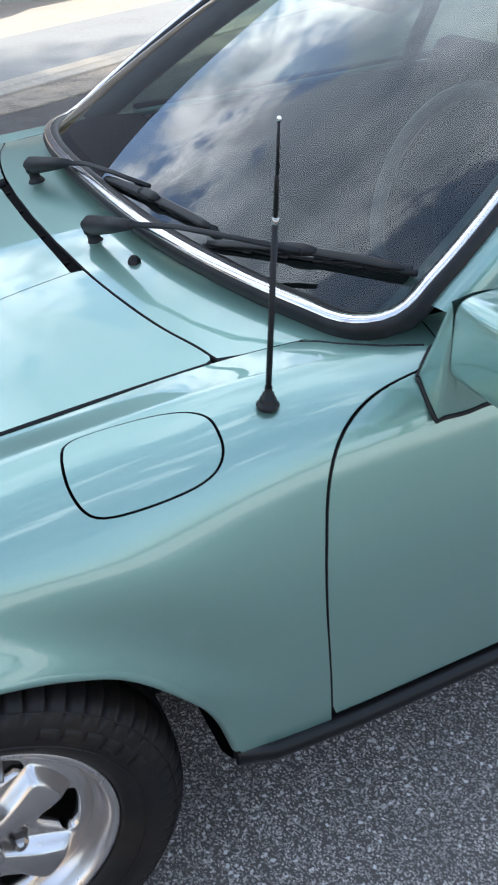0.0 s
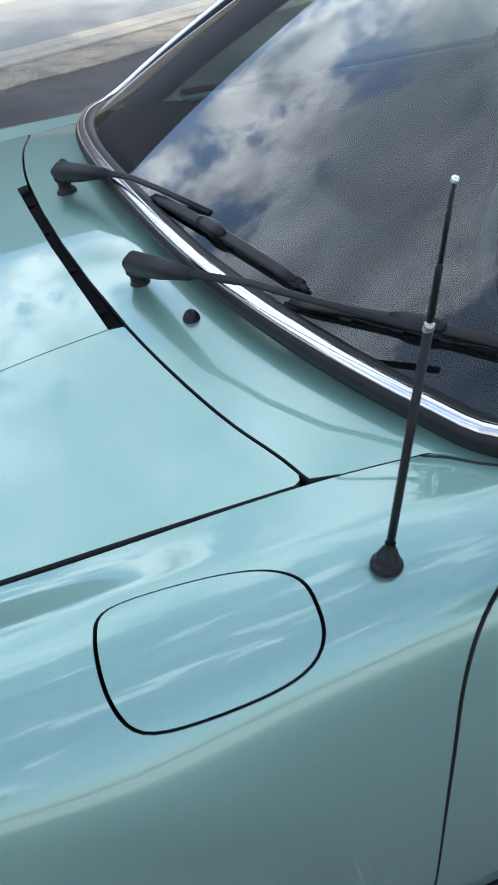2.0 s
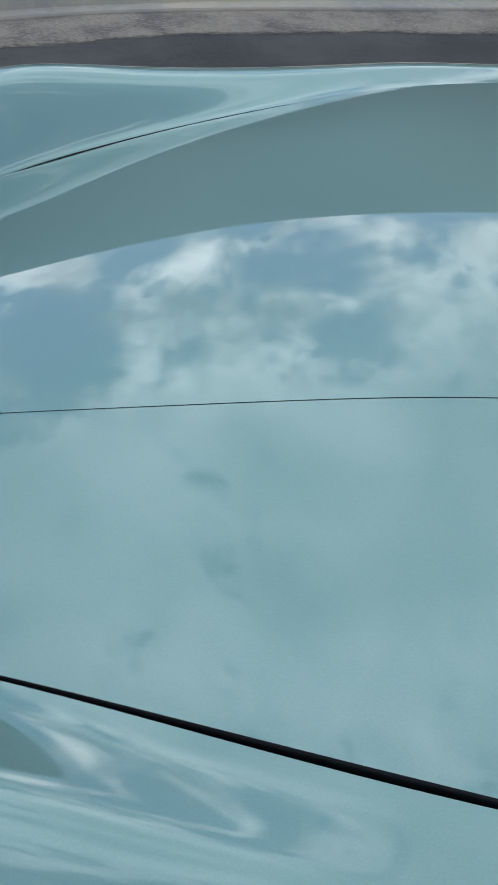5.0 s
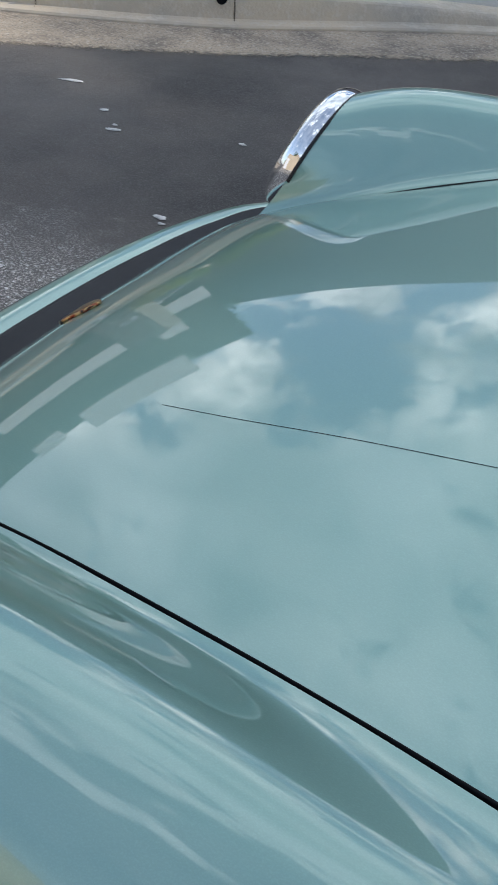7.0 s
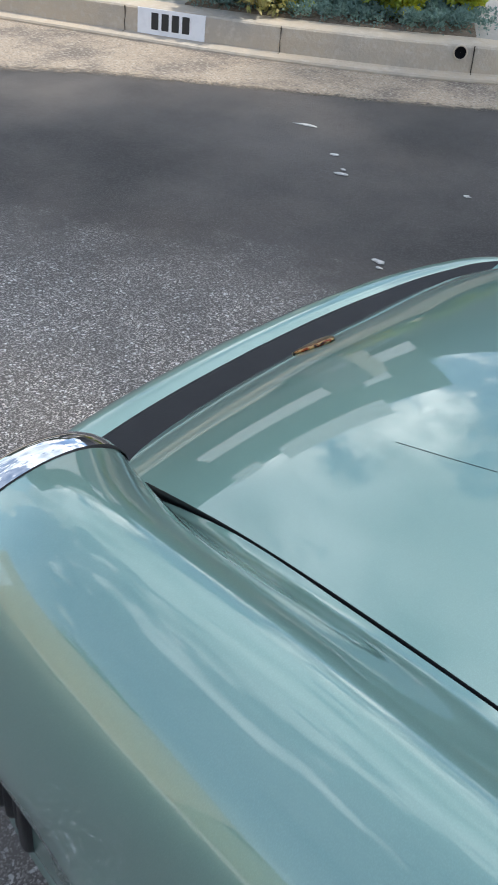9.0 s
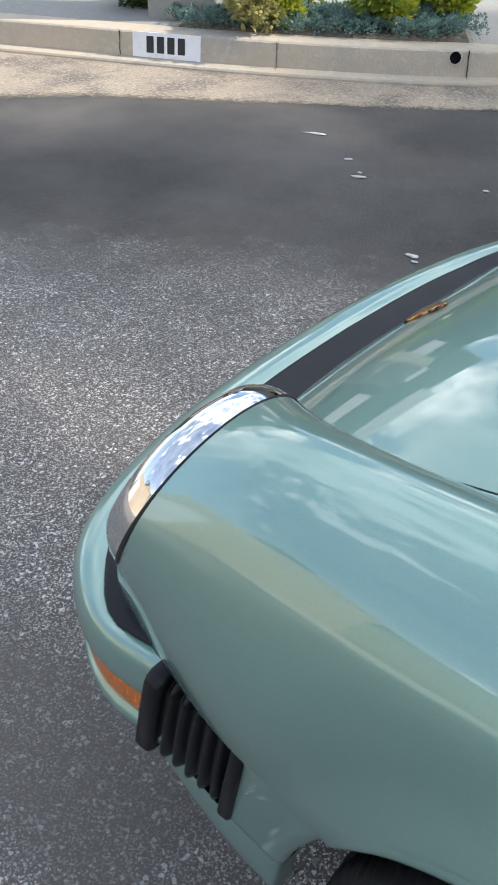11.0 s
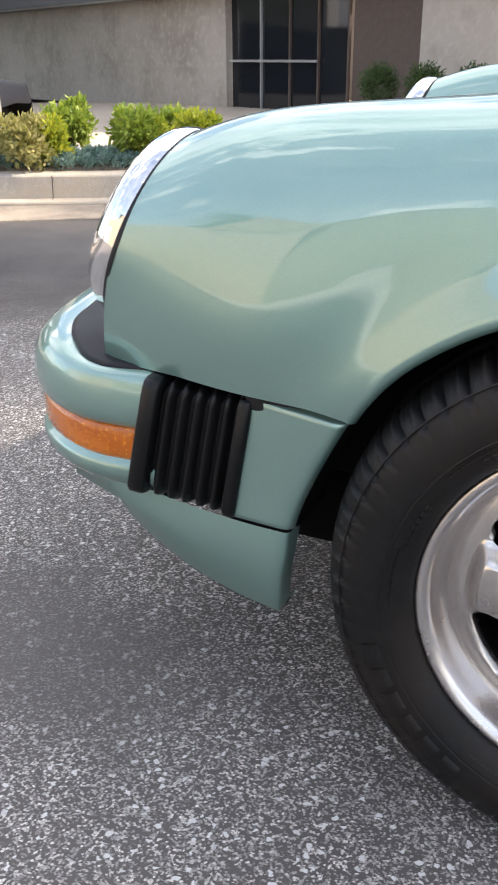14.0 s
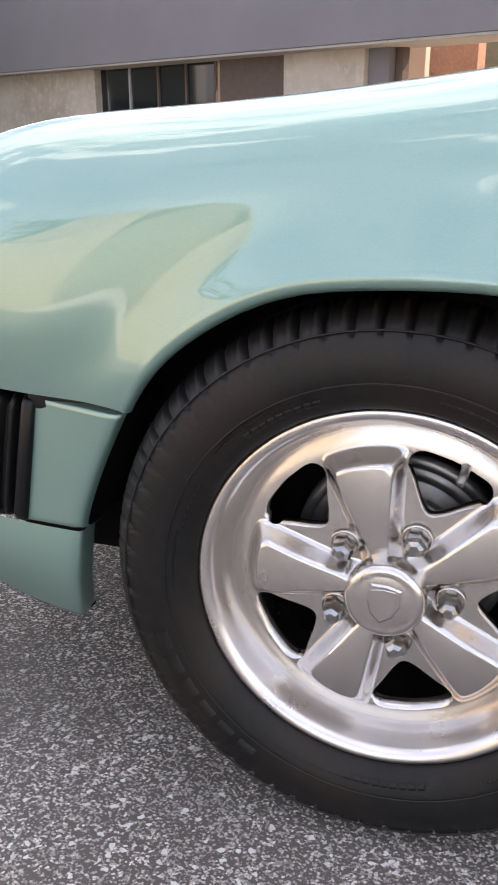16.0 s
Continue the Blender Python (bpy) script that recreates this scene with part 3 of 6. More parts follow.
def frame_band(profile):
    """A moulding round the windshield; profile of (outwards, proud)."""
    rows = []
    n = len(loop)
    for i in range(n + 1):
        p, d = loop[i % n], loop[(i + 1) % n] - loop[i - 1]
        d = d / np.linalg.norm(d)
        o = p - mid
        o = o - d * (o @ d)
        nn = np.array([-.54, 0, .84])
        o = o - nn * (o @ nn)
        o /= np.linalg.norm(o)
        nn = np.cross(d, o)
        nn = nn if nn[2] > 0 else -nn
        rows.append([tuple(p + o * a + nn * b) for a, b in profile])
    return grid_mesh(rows)


part("windshield_seal", frame_band([(-.014, .000), (-.013, .006), (-.006, .011), (.004, .013), (.013, .0128), (.0170, .0118), (.0200, .0088), (.0215, .004), (.0220, -.003), (.0220, -.010)]), SEAL, car, "black rubber windshield seal")
part("windshield_trim", frame_band([(-.0030, .0112), (-.001, .0142), (.003, .0160), (.007, .0164), (.0105, .0155), (.0130, .012)]), BRIGHT, car, "polished chrome windshield trim")

# cabin: pillars, roof, side glass, tail
def rail(t):
    return np.array([1.17 + 1.55 * t, .505 - .02 * t - .10 * t * t, 1.238 + .045 * math.sin(math.pi * min(t * 1.5, 1)) - .33 * t**2.2])


for sgn in (-1, 1):
    rows = []
    for t in np.linspace(.09, 1.0, 14):
        p = screen(max(t, 0), np.array([1.0]))[0]
        p = p + (np.array([.60, .0, .34]) * t if t < 0 else 0)
        rows.append([tuple(mirrored(p + np.array(o), sgn)) for o in ((.012, .020, .004), (.030, .034, -.006), (.060, .036, -.022), (.085, .022, -.03), (.05, -.01, -.02), (.015, .0, -.012))])
    part("pillar", grid_mesh(rows, close=True, flip=sgn > 0), PAINT, car)
    rows = []
    for t in np.linspace(0, 1, 26):
        r = rail(t)
        b = side(np.array([min(r[0], 3.1)]), np.array([0.0]))[0]
        rows.append([tuple(mirrored(b * (1 - k) + r * k + np.array([0, .018 * math.sin(math.pi * k), 0]), sgn)) for k in np.linspace(0, 1, 7)])
    split = 15
    g = part("side_window", face_out(grid_mesh(rows[: split + 1]), (0, sgn, .1)), SIDEGLASS, car)
    g.visible_shadow = False
    part("rear_pillar", grid_mesh(rows[split:]), PAINT, car)
    r0 = [screen(t, np.array([1.0]))[0] + np.array([.06, .012, -.02]) for t in np.linspace(.0, 1, 8)]
    tri = [[tuple(mirrored(p, sgn)), tuple(mirrored(np.array([1.17, .51, 1.236]) * k + np.array([1.17, .672, .893]) * (1 - k), sgn))] for p, k in zip(r0, np.linspace(0, 1, 8))]
    g = part("quarter_window", face_out(grid_mesh(tri), (0, sgn, .1)), SIDEGLASS, car)
    g.visible_shadow = False
    part("window_trim", tube([tuple(mirrored(side(np.array([x]), np.array([0.01]))[0] + np.array([0, 0, .012]), sgn)) for x in np.linspace(.80, 2.0, 16)], .011, 8), SEAL, car)
rows = []
for t in np.linspace(0, 1, 30):
    r = rail(t)
    zc = r[2] + .055 - .01 * t
    rows.append([(r[0] - .05 * (1 - q * q) * (1 - t), q * r[1], r[2] + (zc - r[2]) * (1 - abs(q) ** 2.3)) for q in np.linspace(-1, 1, 25)])
part("roof", grid_mesh(rows), PAINT, car)
rows = []
for x in np.linspace(2.55, 3.18, 16):
    b = side(np.array([min(x, 3.18)]), np.array([0.0]))[0]
    rows.append([(x, q * b[1], b[2] + .05 * (1 - q * q) * (3.3 - x) / .75) if x < 3.17 else (x + .10 * (1 - q * q), q * b[1], b[2]) for q in np.linspace(-1, 1, 17)])
part("engine_lid", grid_mesh(rows), PAINT, car)
ww = np.linspace(0.0, 1.0, 15)
edge_ = side(np.full(15, 3.178), ww)
rows = [[(float(e[0]) + .10 * (1 - q * q), q * float(e[1]), float(e[2])) for q in np.linspace(-1, 1, 17)] for e in edge_]
part("tail", grid_mesh(rows), PAINT, car)
# floor and wheel housings in near black, for the shade under the car
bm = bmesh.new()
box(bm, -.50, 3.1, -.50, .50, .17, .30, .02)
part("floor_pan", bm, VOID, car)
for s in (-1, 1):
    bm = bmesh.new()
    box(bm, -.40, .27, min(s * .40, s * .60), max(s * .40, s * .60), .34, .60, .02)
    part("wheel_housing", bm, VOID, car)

# ---- wheels ----
IRON = material("brake_iron", (.34, .33, .32), .4, metal=.9, grain=[(40, (.22, .21, .20), .4, .7)])


def wheel_at(x, sgn, out=0.0):
    w = new("wheel")
    w.parent = car
    Z, x0 = .3092, x
    x = x - .004
    # tyre, with shoulder blocks
    prof = [(.600, .196), (.604, .215), (.597, .245), (.600, .272), (.612, .292), (.625, .303), (.640, .3085), (.657, .3105), (.660, .3030), (.668, .3030), (.671, .3112), (.690, .3115), (.707, .3112), (.710, .3030), (.718, .3030), (.721, .3105), (.740, .3085), (.755, .3040),
            (.766, .2975), (.775, .288), (.7805, .276), (.7835, .262), (.7845, .252), (.7835, .240), (.7800, .228), (.7745, .217), (.7690, .2095), (.7640, .2065), (.7500, .2035)]
    rows, n = [], 528
    for k in range(n + 1):
        a = math.tau * k / n
        g = (.0120 if k % 8 in (0, 1) else .0040 if k % 8 in (4, 6) else 0.0)
        row = []
        for s, r in prof:
            if g and (.7355 < s < .778 and r > .285 or .60 < s < .641 and r > .285):
                r -= g * (1 if r > .29 else .6)
            row.append((r * math.cos(a), sgn * (s + out), r * math.sin(a)))
        rows.append(row)
    me = part("tyre", grid_mesh(rows), TYRE, w)
    me.location = (x, 0, Z)
    # raised rings on the sidewall
    for r0, s0 in ((.2858, .7768), (.2365, .7833)):
        rr = [[((r0 + dr) * math.cos(a), sgn * (s0 + ds + out), (r0 + dr) * math.sin(a)) for dr, ds in ((-.0012, 0), (-.0004, .0012), (.0004, .0012), (.0012, -.0004))] for a in np.linspace(0, math.tau, 120)]
        part("tyre_rib", grid_mesh(rr), TYRE, me)
    # raised plain blocks where the maker's lettering stands
    if x0 == 0:
        for a0, n, r0, r1, st in ((196, 6, .2450, .2655, 7.2), (20, 6, .2450, .2655, 7.2), (108, 9, .2190, .2260, 2.6), (150, 7, .2200, .2260, 2.4), (262, 9, .2190, .2260, 2.6), (112, 22, .2290, .2318, 1.3), (118, 16, .2330, .2356, 1.2), (166, 14, .2260, .2290, 1.4), (236, 20, .2240, .2270, 1.4), (300, 16, .2240, .2270, 1.4), (60, 14, .2240, .2270, 1.4)):
            for k in range(n):
                aa = [radians(a0 + st * k + st * f) for f in (0, .18, .36, .54, .72)]
                bl = [[(r * math.cos(a), sgn * (float(np.interp(r, [.2095, .217, .228, .240, .252, .262, .276], [.7690, .7745, .7800, .7835, .7845, .7835, .7805])) + e), r * math.sin(a)) for r, e in ((r0, -.0004), (r0 + .0012, .0018), ((r0 + r1) / 2, .0019), (r1 - .0012, .0018), (r1, -.0004))] for a in aa]
                part("sidewall_mark", grid_mesh(bl), TYRE, me)
    # rim barrel and lip
    bp = [(.600, .190), (.66, .182), (.712, .176), (.722, .176), (.728, .1785), (.7335, .1825), (.7415, .1865), (.7535, .1895), (.7600, .1935), (.7635, .1985), (.7635, .2035), (.7610, .2056), (.7540, .2056)]
    rows = [[(r * math.cos(a), sgn * (s + out), r * math.sin(a)) for s, r in bp] for a in np.linspace(0, math.tau, 145)]
    part("rim", grid_mesh(rows), RIMLIP, w).location = (x, 0, Z)
    # pressed five-spoke face
    spokes = [31 + 72 * k for k in range(5)]

    def face(a, b):
        r, th = np.hypot(a, b), np.degrees(np.arctan2(b, a))
        h = .730 + .004 * np.clip((.15 - r) / .11, 0, 1)
        h = h - .006 * np.clip((r - .150) / .028, 0, 1) ** 2
        for c in spokes:
            d = np.radians((th - c + 180) % 360 - 180)
            along, across = r * np.cos(d), r * np.sin(d)
            half = .019 + .0245 * np.clip((along - .045) / .105, 0, 1)
            # soft minimum of the distances to the petal's sides, outer end and root
            e = 210.0
            m = -np.log(np.exp(-e * np.clip(half - np.abs(across), -.05, .05)) + np.exp(-e * np.clip(.1530 - r, -.05, .05)) + np.exp(-e * np.clip(along - .024, -.05, .05))) / e
            q = np.clip((m + .0060) / .0185, 0, 1)
            q = q * q * (3 - 2 * q)
            crown = 1 - .16 * np.clip(np.abs(across) / half, 0, 1.2) ** 2
            h = h + q * (crown * .0215 - .004 * np.clip((.10 - along) / .07, 0, 1) + .0025 * np.sin(np.clip((along - .05) / .10, 0, 1) * np.pi))
        return np.stack([a, h + out, b], -1)
    holes = []
    for c in [67 + 72 * k for k in range(5)]:
        tri = [(.0925, 0), (.101, 7.2), (.128, 15.5), (.146, 18.2), (.1555, 15.5), (.1575, 8), (.158, 0), (.1575, -8), (.1555, -15.5), (.146, -18.2), (.128, -15.5), (.101, -7.2)]
        pts = [(r * math.cos(radians(c + d)), r * math.sin(radians(c + d))) for r, d in tri]
        holes.append(smooth_line(pts, 36, closed=True))
    disc = [(.1775 * math.cos(a), .1775 * math.sin(a)) for a in np.linspace(0, math.tau, 97)[:-1]]
    f = panel("spoke_face", face, disc, holes, .0020 if x0 == 0 and sgn < 0 else .007, 1.0, sgn, .020, ALLOY, w, "polished five-spoke alloy face")
    f.location = (x, 0, Z)
    # hub cap
    cap = [(.745, .042), (.757, .0432), (.765, .0422), (.770, .0385), (.7715, .033), (.7708, .0312), (.7715, .0295), (.7722, .014), (.7722, .0004)]
    rows = [[(r * math.cos(a), sgn * (s + out), r * math.sin(a)) for s, r in cap] for a in np.linspace(0, math.tau, 65)]
    hub = part("hub_cap", grid_mesh(rows), ALLOY, w)
    hub.location = (x, 0, Z)
    sh = [(-.011, .014), (0, .0155), (.011, .014), (.0115, 0), (.008, -.010), (0, -.017), (-.008, -.010), (-.0115, 0)]
    bm = bmesh.new()
    lo = [bm.verts.new((px, sgn * (.7720 + out), pz)) for px, pz in sh]
    hi = [bm.verts.new((px * .9, sgn * (.7732 + out), pz * .9)) for px, pz in sh]
    bm.faces.new(hi)
    for i in range(8):
        bm.faces.new([lo[i], lo[(i + 1) % 8], hi[(i + 1) % 8], hi[i]])
    bm.transform(Matrix.Diagonal((1.5, 1, 1.4, 1)))
    bm.transform(Matrix.Rotation(radians(8), 4, "Y"))
    part("cap_shield", bm, ALLOY, hub, smooth=False)
    bm = bmesh.new()
    vs = [bm.verts.new((px * 1.12, sgn * (.7741 + out), pz * 1.05)) for px, pz in sh]
    vl = [bm.verts.new((px * 1.18, sgn * (.7730 + out), pz * 1.10)) for px, pz in sh]
    bm.faces.new(vs)
    for i in range(8):
        bm.faces.new([vl[i], vl[(i + 1) % 8], vs[(i + 1) % 8], vs[i]])
    part("shield_plate", bm, ALLOY, hub, smooth=False)
    # lug nuts
    for c in [-6 + 72 * k for k in range(5)]:
        lx, lz = .065 * math.cos(radians(c)), .065 * math.sin(radians(c))
        bm = bmesh.new()
        rows = []
        for s, r in ((.728, .0122), (.7535, .0122), (.7590, .0098), (.7625, .0055)):
            rows.append([(lx + r * math.cos(radians(60 * k + c)), sgn * (s + out), lz + r * math.sin(radians(60 * k + c))) for k in range(6)])
        nut = grid_mesh(rows, close=True)
        nut.verts.ensure_lookup_table()
        nut.faces.new(list(nut.verts)[-6:])
        part("lug_nut", nut, STEEL, w, "hexagonal plated lug nut", smooth=False).location = (x, 0, Z)
        sock = [[(lx + r * math.cos(a), sgn * (s + out), lz + r * math.sin(a)) for s, r in ((.7355, .0165), (.738, .0158), (.737, .0142), (.731, .0135))] for a in np.linspace(0, math.tau, 25)]
        part("lug_socket", grid_mesh(sock), ALLOY, w).location = (x, 0, Z)
    # valve, brake disc behind
    va = radians(64)
    v = tube([(.158 * math.cos(va), sgn * (.722 + out), .158 * math.sin(va)), (.156 * math.cos(va), sgn * (.745 + out), .156 * math.sin(va)), (.150 * math.cos(va), sgn * (.758 + out), .150 * math.sin(va))], [.005, .0045, .004], 10)
    part("valve_stem", v, IRON, w, "dull metal valve stem").location = (x, 0, Z)
    rows = [[(r * math.cos(a), sgn * (s + out), r * math.sin(a)) for s, r in ((.668, .02), (.668, .072), (.664, .076), (.655, .078), (.655, .092), (.6535, .093), (.655, .094), (.655, .106), (.6535, .107), (.655, .108), (.655, .121), (.640, .122), (.640, .02))] for a in np.linspace(0, math.tau, 65)]
    part("brake_disc", grid_mesh(rows), IRON, w, "grey brake disc").location = (x, 0, Z)
    # black disc that keeps the hollow of the wheel dark
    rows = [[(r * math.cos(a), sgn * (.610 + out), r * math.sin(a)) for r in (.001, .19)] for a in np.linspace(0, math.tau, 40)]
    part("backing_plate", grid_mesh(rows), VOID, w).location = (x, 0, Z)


for x, out in ((0, 0), (2.272, .01)):
    for sgn in (-1, 1):
        wheel_at(x, sgn, out)

# ---- front bumper, rubber strip, bellows, valance ----
PLAN = smooth_line([(-.545, .7225), (-.600, .7265), (-.640, .7265), (-.702, .708), (-.782, .647), (-.840, .540), (-.882, .380), (-.905, .190), (-.912, 0)], 34)
full = np.concatenate([PLAN * (1, -1), PLAN[::-1][1:]])    # left to right


def along_bumper(line, profile, taper=None, flip=False):
    """profile of (inwards, z) swept along the plan line."""
    rows = []
    for i, p in enumerate(line):
        d = line[min(i + 1, len(line) - 1)] - line[max(i - 1, 0)]
        d = d / np.linalg.norm(d)
        n = np.array([-d[1], d[0]])
        if n @ (np.array([-.3, 0]) - p) < 0:
            n = -n
        f = 1.0 if taper is None else taper(abs(p[1]))
        drop = .016 * min(1, max(0, (.60 - f) / .38))
        rows.append([(p[0] + n[0] * (a * f if z > .45 else a), p[1] + n[1] * (a * f if z > .45 else a), z - (drop * (z - .45) / .05 if z > .45 else 0)) for a, z in profile])
    return grid_mesh(rows, flip=flip)


def narrow(y):
    return float(np.interp(y, [0, .35, .55, .66, .70, .722, .733], [1.08, 1.05, .92, .70, .55, .36, .22]))


bumper = new("front_bumper")
bumper.parent = car
part("bumper_bar", along_bumper(full, [(.085, .494), (.060, .498), (.036, .496), (.018, .487), (.006, .470), (.001, .448), (.000, .434), (.003, .422), (.008, .414), (.014, .411), (.014, .366), (.007, .364), (.004, .355), (.006, .342), (.016, .330), (.05, .322), (.09, .322)], narrow), PAINT, bumper)
part("bumper_strip", along_bumper(full, [(.076, .492), (.078, .500), (.088, .5025), (.160, .5035), (.26, .503)], narrow), TRIM, bumper, "black rubber strip between bumper and body")
for sgn in (-1, 1):
    seg = np.array([(p[0], sgn * p[1]) for p in PLAN[1:15]])
    lamp_ = new("turn_signal")
    lamp_.parent = bumper
    part("lens", along_bumper(seg, [(.014, .411), (.0105, .409), (.009, .402), (.0085, .380), (.0095, .371), (.014, .366)]), AMBER, lamp_, "ribbed amber turn signal lens")
    # bellows
    bel = new("bumper_bellows")
    bel.parent = car
    def fold(u, k):
        """A place on the bellows' outer line: u along it from front to rear, k up it."""
        x0, x1 = -.588 + .034 * k, -.4405 + .0265 * k
        return x0 + (x1 - x0) * u, .733 - .002 * u + .002 * k, .332 - .009 * u + (.154 + .004 * u) * k
    rows = []
    for u in np.linspace(.10, .90, 91):
        rib = .5 + .5 * math.cos((u - .10) / .80 * math.tau * 6)
        rib = rib ** .7
        row = []
        for k, d, dz in ((1.0, .085, .002), (1.0, .030, .004), (1.0, .010, .003), (.97, .0015, 0), (.90, 0, 0), (.5, -.001, 0), (.12, 0, 0), (.03, .004, 0), (0, .014, -.001), (0, .085, 0)):
            x, s, z = fold(u, k)
            row.append((x, sgn * (s - .006 - d - .011 * (1 - rib)), z - .004 + dz - (.007 * (1 - rib) if k > .95 else 0) + (.003 * (1 - rib) if k < .05 else 0)))
        rows.append(row)
    part("pleats", grid_mesh(rows, flip=sgn < 0), PLASTIC, bel, "pleated black rubber")
    bm = bmesh.new()
    box(bm, -.585, -.43, min(sgn * .60, sgn * .709), max(sgn * .60, sgn * .709), .333, .478, .004)
    part("core", bm, VOID, bel)
    for u0, u1 in ((-.02, .16), (.865, 1.0)):
        rows = []
        for u, q in ((u0, .012), (u0 + .012, .003), (u0 + .03, 0), (u1 - .03, 0), (u1 - .012, .003), (u1, .012)):
            row = []
            for k, d, dz in ((1.0, .085, .002), (1.0, .012, .002), (1.0, .004, -.001), (.97, 0, -.004), (.5, -.001, 0), (.03, 0, .004), (0, .004, .001), (0, .012, -.002), (0, .085, -.002)):
                x, s, z = fold(u, k)
                row.append((x, sgn * (s + .001 - d - q), z + dz + (-q * .3 if k > .5 else q * .3 if k < .5 else 0)))
            rows.append(row)
        part("end_frame", grid_mesh(rows, flip=sgn < 0), PLASTIC, bel)
    # painted corner piece between bellows and wheel arch
    rows = []
    for k in [-.02, 0, .012] + list(np.linspace(.05, .95, 12)) + [.988, 1.0, 1.015]:
        z0, z1 = .3225 + .1612 * k, .3225 + .1528 * k
        x0, x1 = -.447 + .022 * k, -.3735 + .0670 * k ** 1.25 if k > 0 else -.3735
        dip = .0035 * (max(0, abs(k - .5) - .488) / .012) ** 1.0
        row = []
        for j in (0, .2, .4, .6, .8, .92, 1.0):
            s = .7275 + .003 * k - .004 * (1 - j) + (.0015 + .012 * max(k, 0) ** 1.5) * j
            row.append((x0 + (x1 - x0) * j, sgn * (s - dip - (.002 if j == 1.0 else 0)), z0 + (z1 - z0) * j))
        e = row[-1]
        row += [(e[0] + .005, e[1] - sgn * .004, e[2]), (e[0] + .007, e[1] - sgn * .011, e[2])]
        rows.append(row)
    corner_ = part("bumper_corner", grid_mesh(rows, flip=sgn > 0), PAINT, car)
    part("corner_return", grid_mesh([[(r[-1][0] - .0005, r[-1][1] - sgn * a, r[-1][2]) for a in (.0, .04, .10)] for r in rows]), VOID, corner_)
    # black strips added behind the corner piece so its gaps look shaded
    bm = bmesh.new()
    box(bm, -.424, -.312, min(sgn * .62, sgn * .7300), max(sgn * .62, sgn * .7300), .468, .503, .004)
    part("joint_strip", bm, SEAL, car, "dark strip behind the corner piece that blackens its gap")
    bm = bmesh.new()
    box(bm, -.455, -.372, min(sgn * .62, sgn * .714), max(sgn * .62, sgn * .714), .31, .335, .004)
    part("joint_strip", bm, SEAL, car, "dark strip behind the corner piece that blackens its gap")
    # lower valance, side part
    rows = []
    for k in [-.02, -.012] + list(np.linspace(0, 1, 24)):
        turn_in, k = (.035 if k < -.015 else .006 if k < 0 else 0), max(k, 0)
        x = -.3755 - k * .35 + (.004 if turn_in else 0)
        zt = .3165 + .008 * k
        zb = .183 + .034 * k + .08 * k * k
        so = .727 - .075 * k * k - turn_in
        c = 1 - k
        rows.append([(x, sgn * (so - .004), zt), (x - .002 * c, sgn * so, zt - .03), (x - .010 * c, sgn * (so - .006), (zt + zb) / 2), (x - .019 * c, sgn * (so - .022), zb + .01), (x - .021 * c, sgn * (so - .030), zb), (x - .021 * c, sgn * (so - .06), zb + .005)])
    part("valance_side", grid_mesh(rows, flip=sgn < 0), PAINT, car)
vp = smooth_line([(-.70, .655), (-.775, .575), (-.82, .45), (-.850, .27), (-.862, .1), (-.862, -.1), (-.850, -.27), (-.82, -.45), (-.775, -.575), (-.70, -.655)], 40)
part("valance", along_bumper(vp, [(.0, .330), (.0, .30), (.03, .26), (.10, .235), (.16, .23)]), PAINT, car)
# emblem
em = new("hood_emblem")
em.parent = car
sh = [(-.026, .024), (0, .028), (.026, .024), (.027, .0), (.019, -.018), (0, -.032), (-.019, -.018), (-.027, 0)]
GOLD = material("enamel_gold", (.50, .33, .15), .3, metal=1.0, grain=[(130, (.22, .05, .03), .50, .58), (110, (.02, .02, .02), .54, .60)])
bm = bmesh.new()
rows = []
for f, lift in ((1.06, .0003), (1.06, .0045), (.97, .0062), (.5, .0072), (.02, .0075)):
    r = []
    for y, x in smooth_line(sh, 32, closed=True):
        px, py = -.683 - x * f * .93, y * f
        r.append((px, py, float(hood_z(np.array([px]), np.array([py]))[0]) + lift))
    rows.append(r)
part("shield", grid_mesh(rows, close=True), GOLD, em, "small enamelled gold shield")
# ---- ground, kerb, driveway ----
KERB = smooth_line([(-26, -5.2), (-16, -1.6), (-9, .75), (-6.0, 1.75), (-4.6, 2.28), (-3.7, 2.62), (-3.05, 2.92), (-2.42, 3.30), (-1.75, 3.88), (-.9, 4.42), (.5, 5.05), (2.5, 6.15), (5, 7.6), (9, 9.6), (16, 12.6), (26, 16.5)], 260)
nrm = np.gradient(KERB, axis=0)
nrm = np.stack([-nrm[:, 1], nrm[:, 0]], 1) / np.linalg.norm(nrm, axis=1, keepdims=True)


def kerb_height(x):
    """Full height up to the joint, then tapering down to the driveway's rolled edge."""
    return float(np.interp(x, [-2.44, -1.25, -.4, 5.5, 6.5], [.168, .085, .045, .045, .165]))


def kerb_depth(x, y):
    """How far a place lies behind the kerb line (negative on the road)."""
    x, y = np.asarray(x, float), np.asarray(y, float)
    k = np.argmin((x.ravel()[:, None] - KERB[:, 0]) ** 2 + (y.ravel()[:, None] - KERB[:, 1]) ** 2, axis=1)
    d = (x.ravel() - KERB[k, 0]) * nrm[k, 0] + (y.ravel() - KERB[k, 1]) * nrm[k, 1]
    return d.reshape(x.shape)


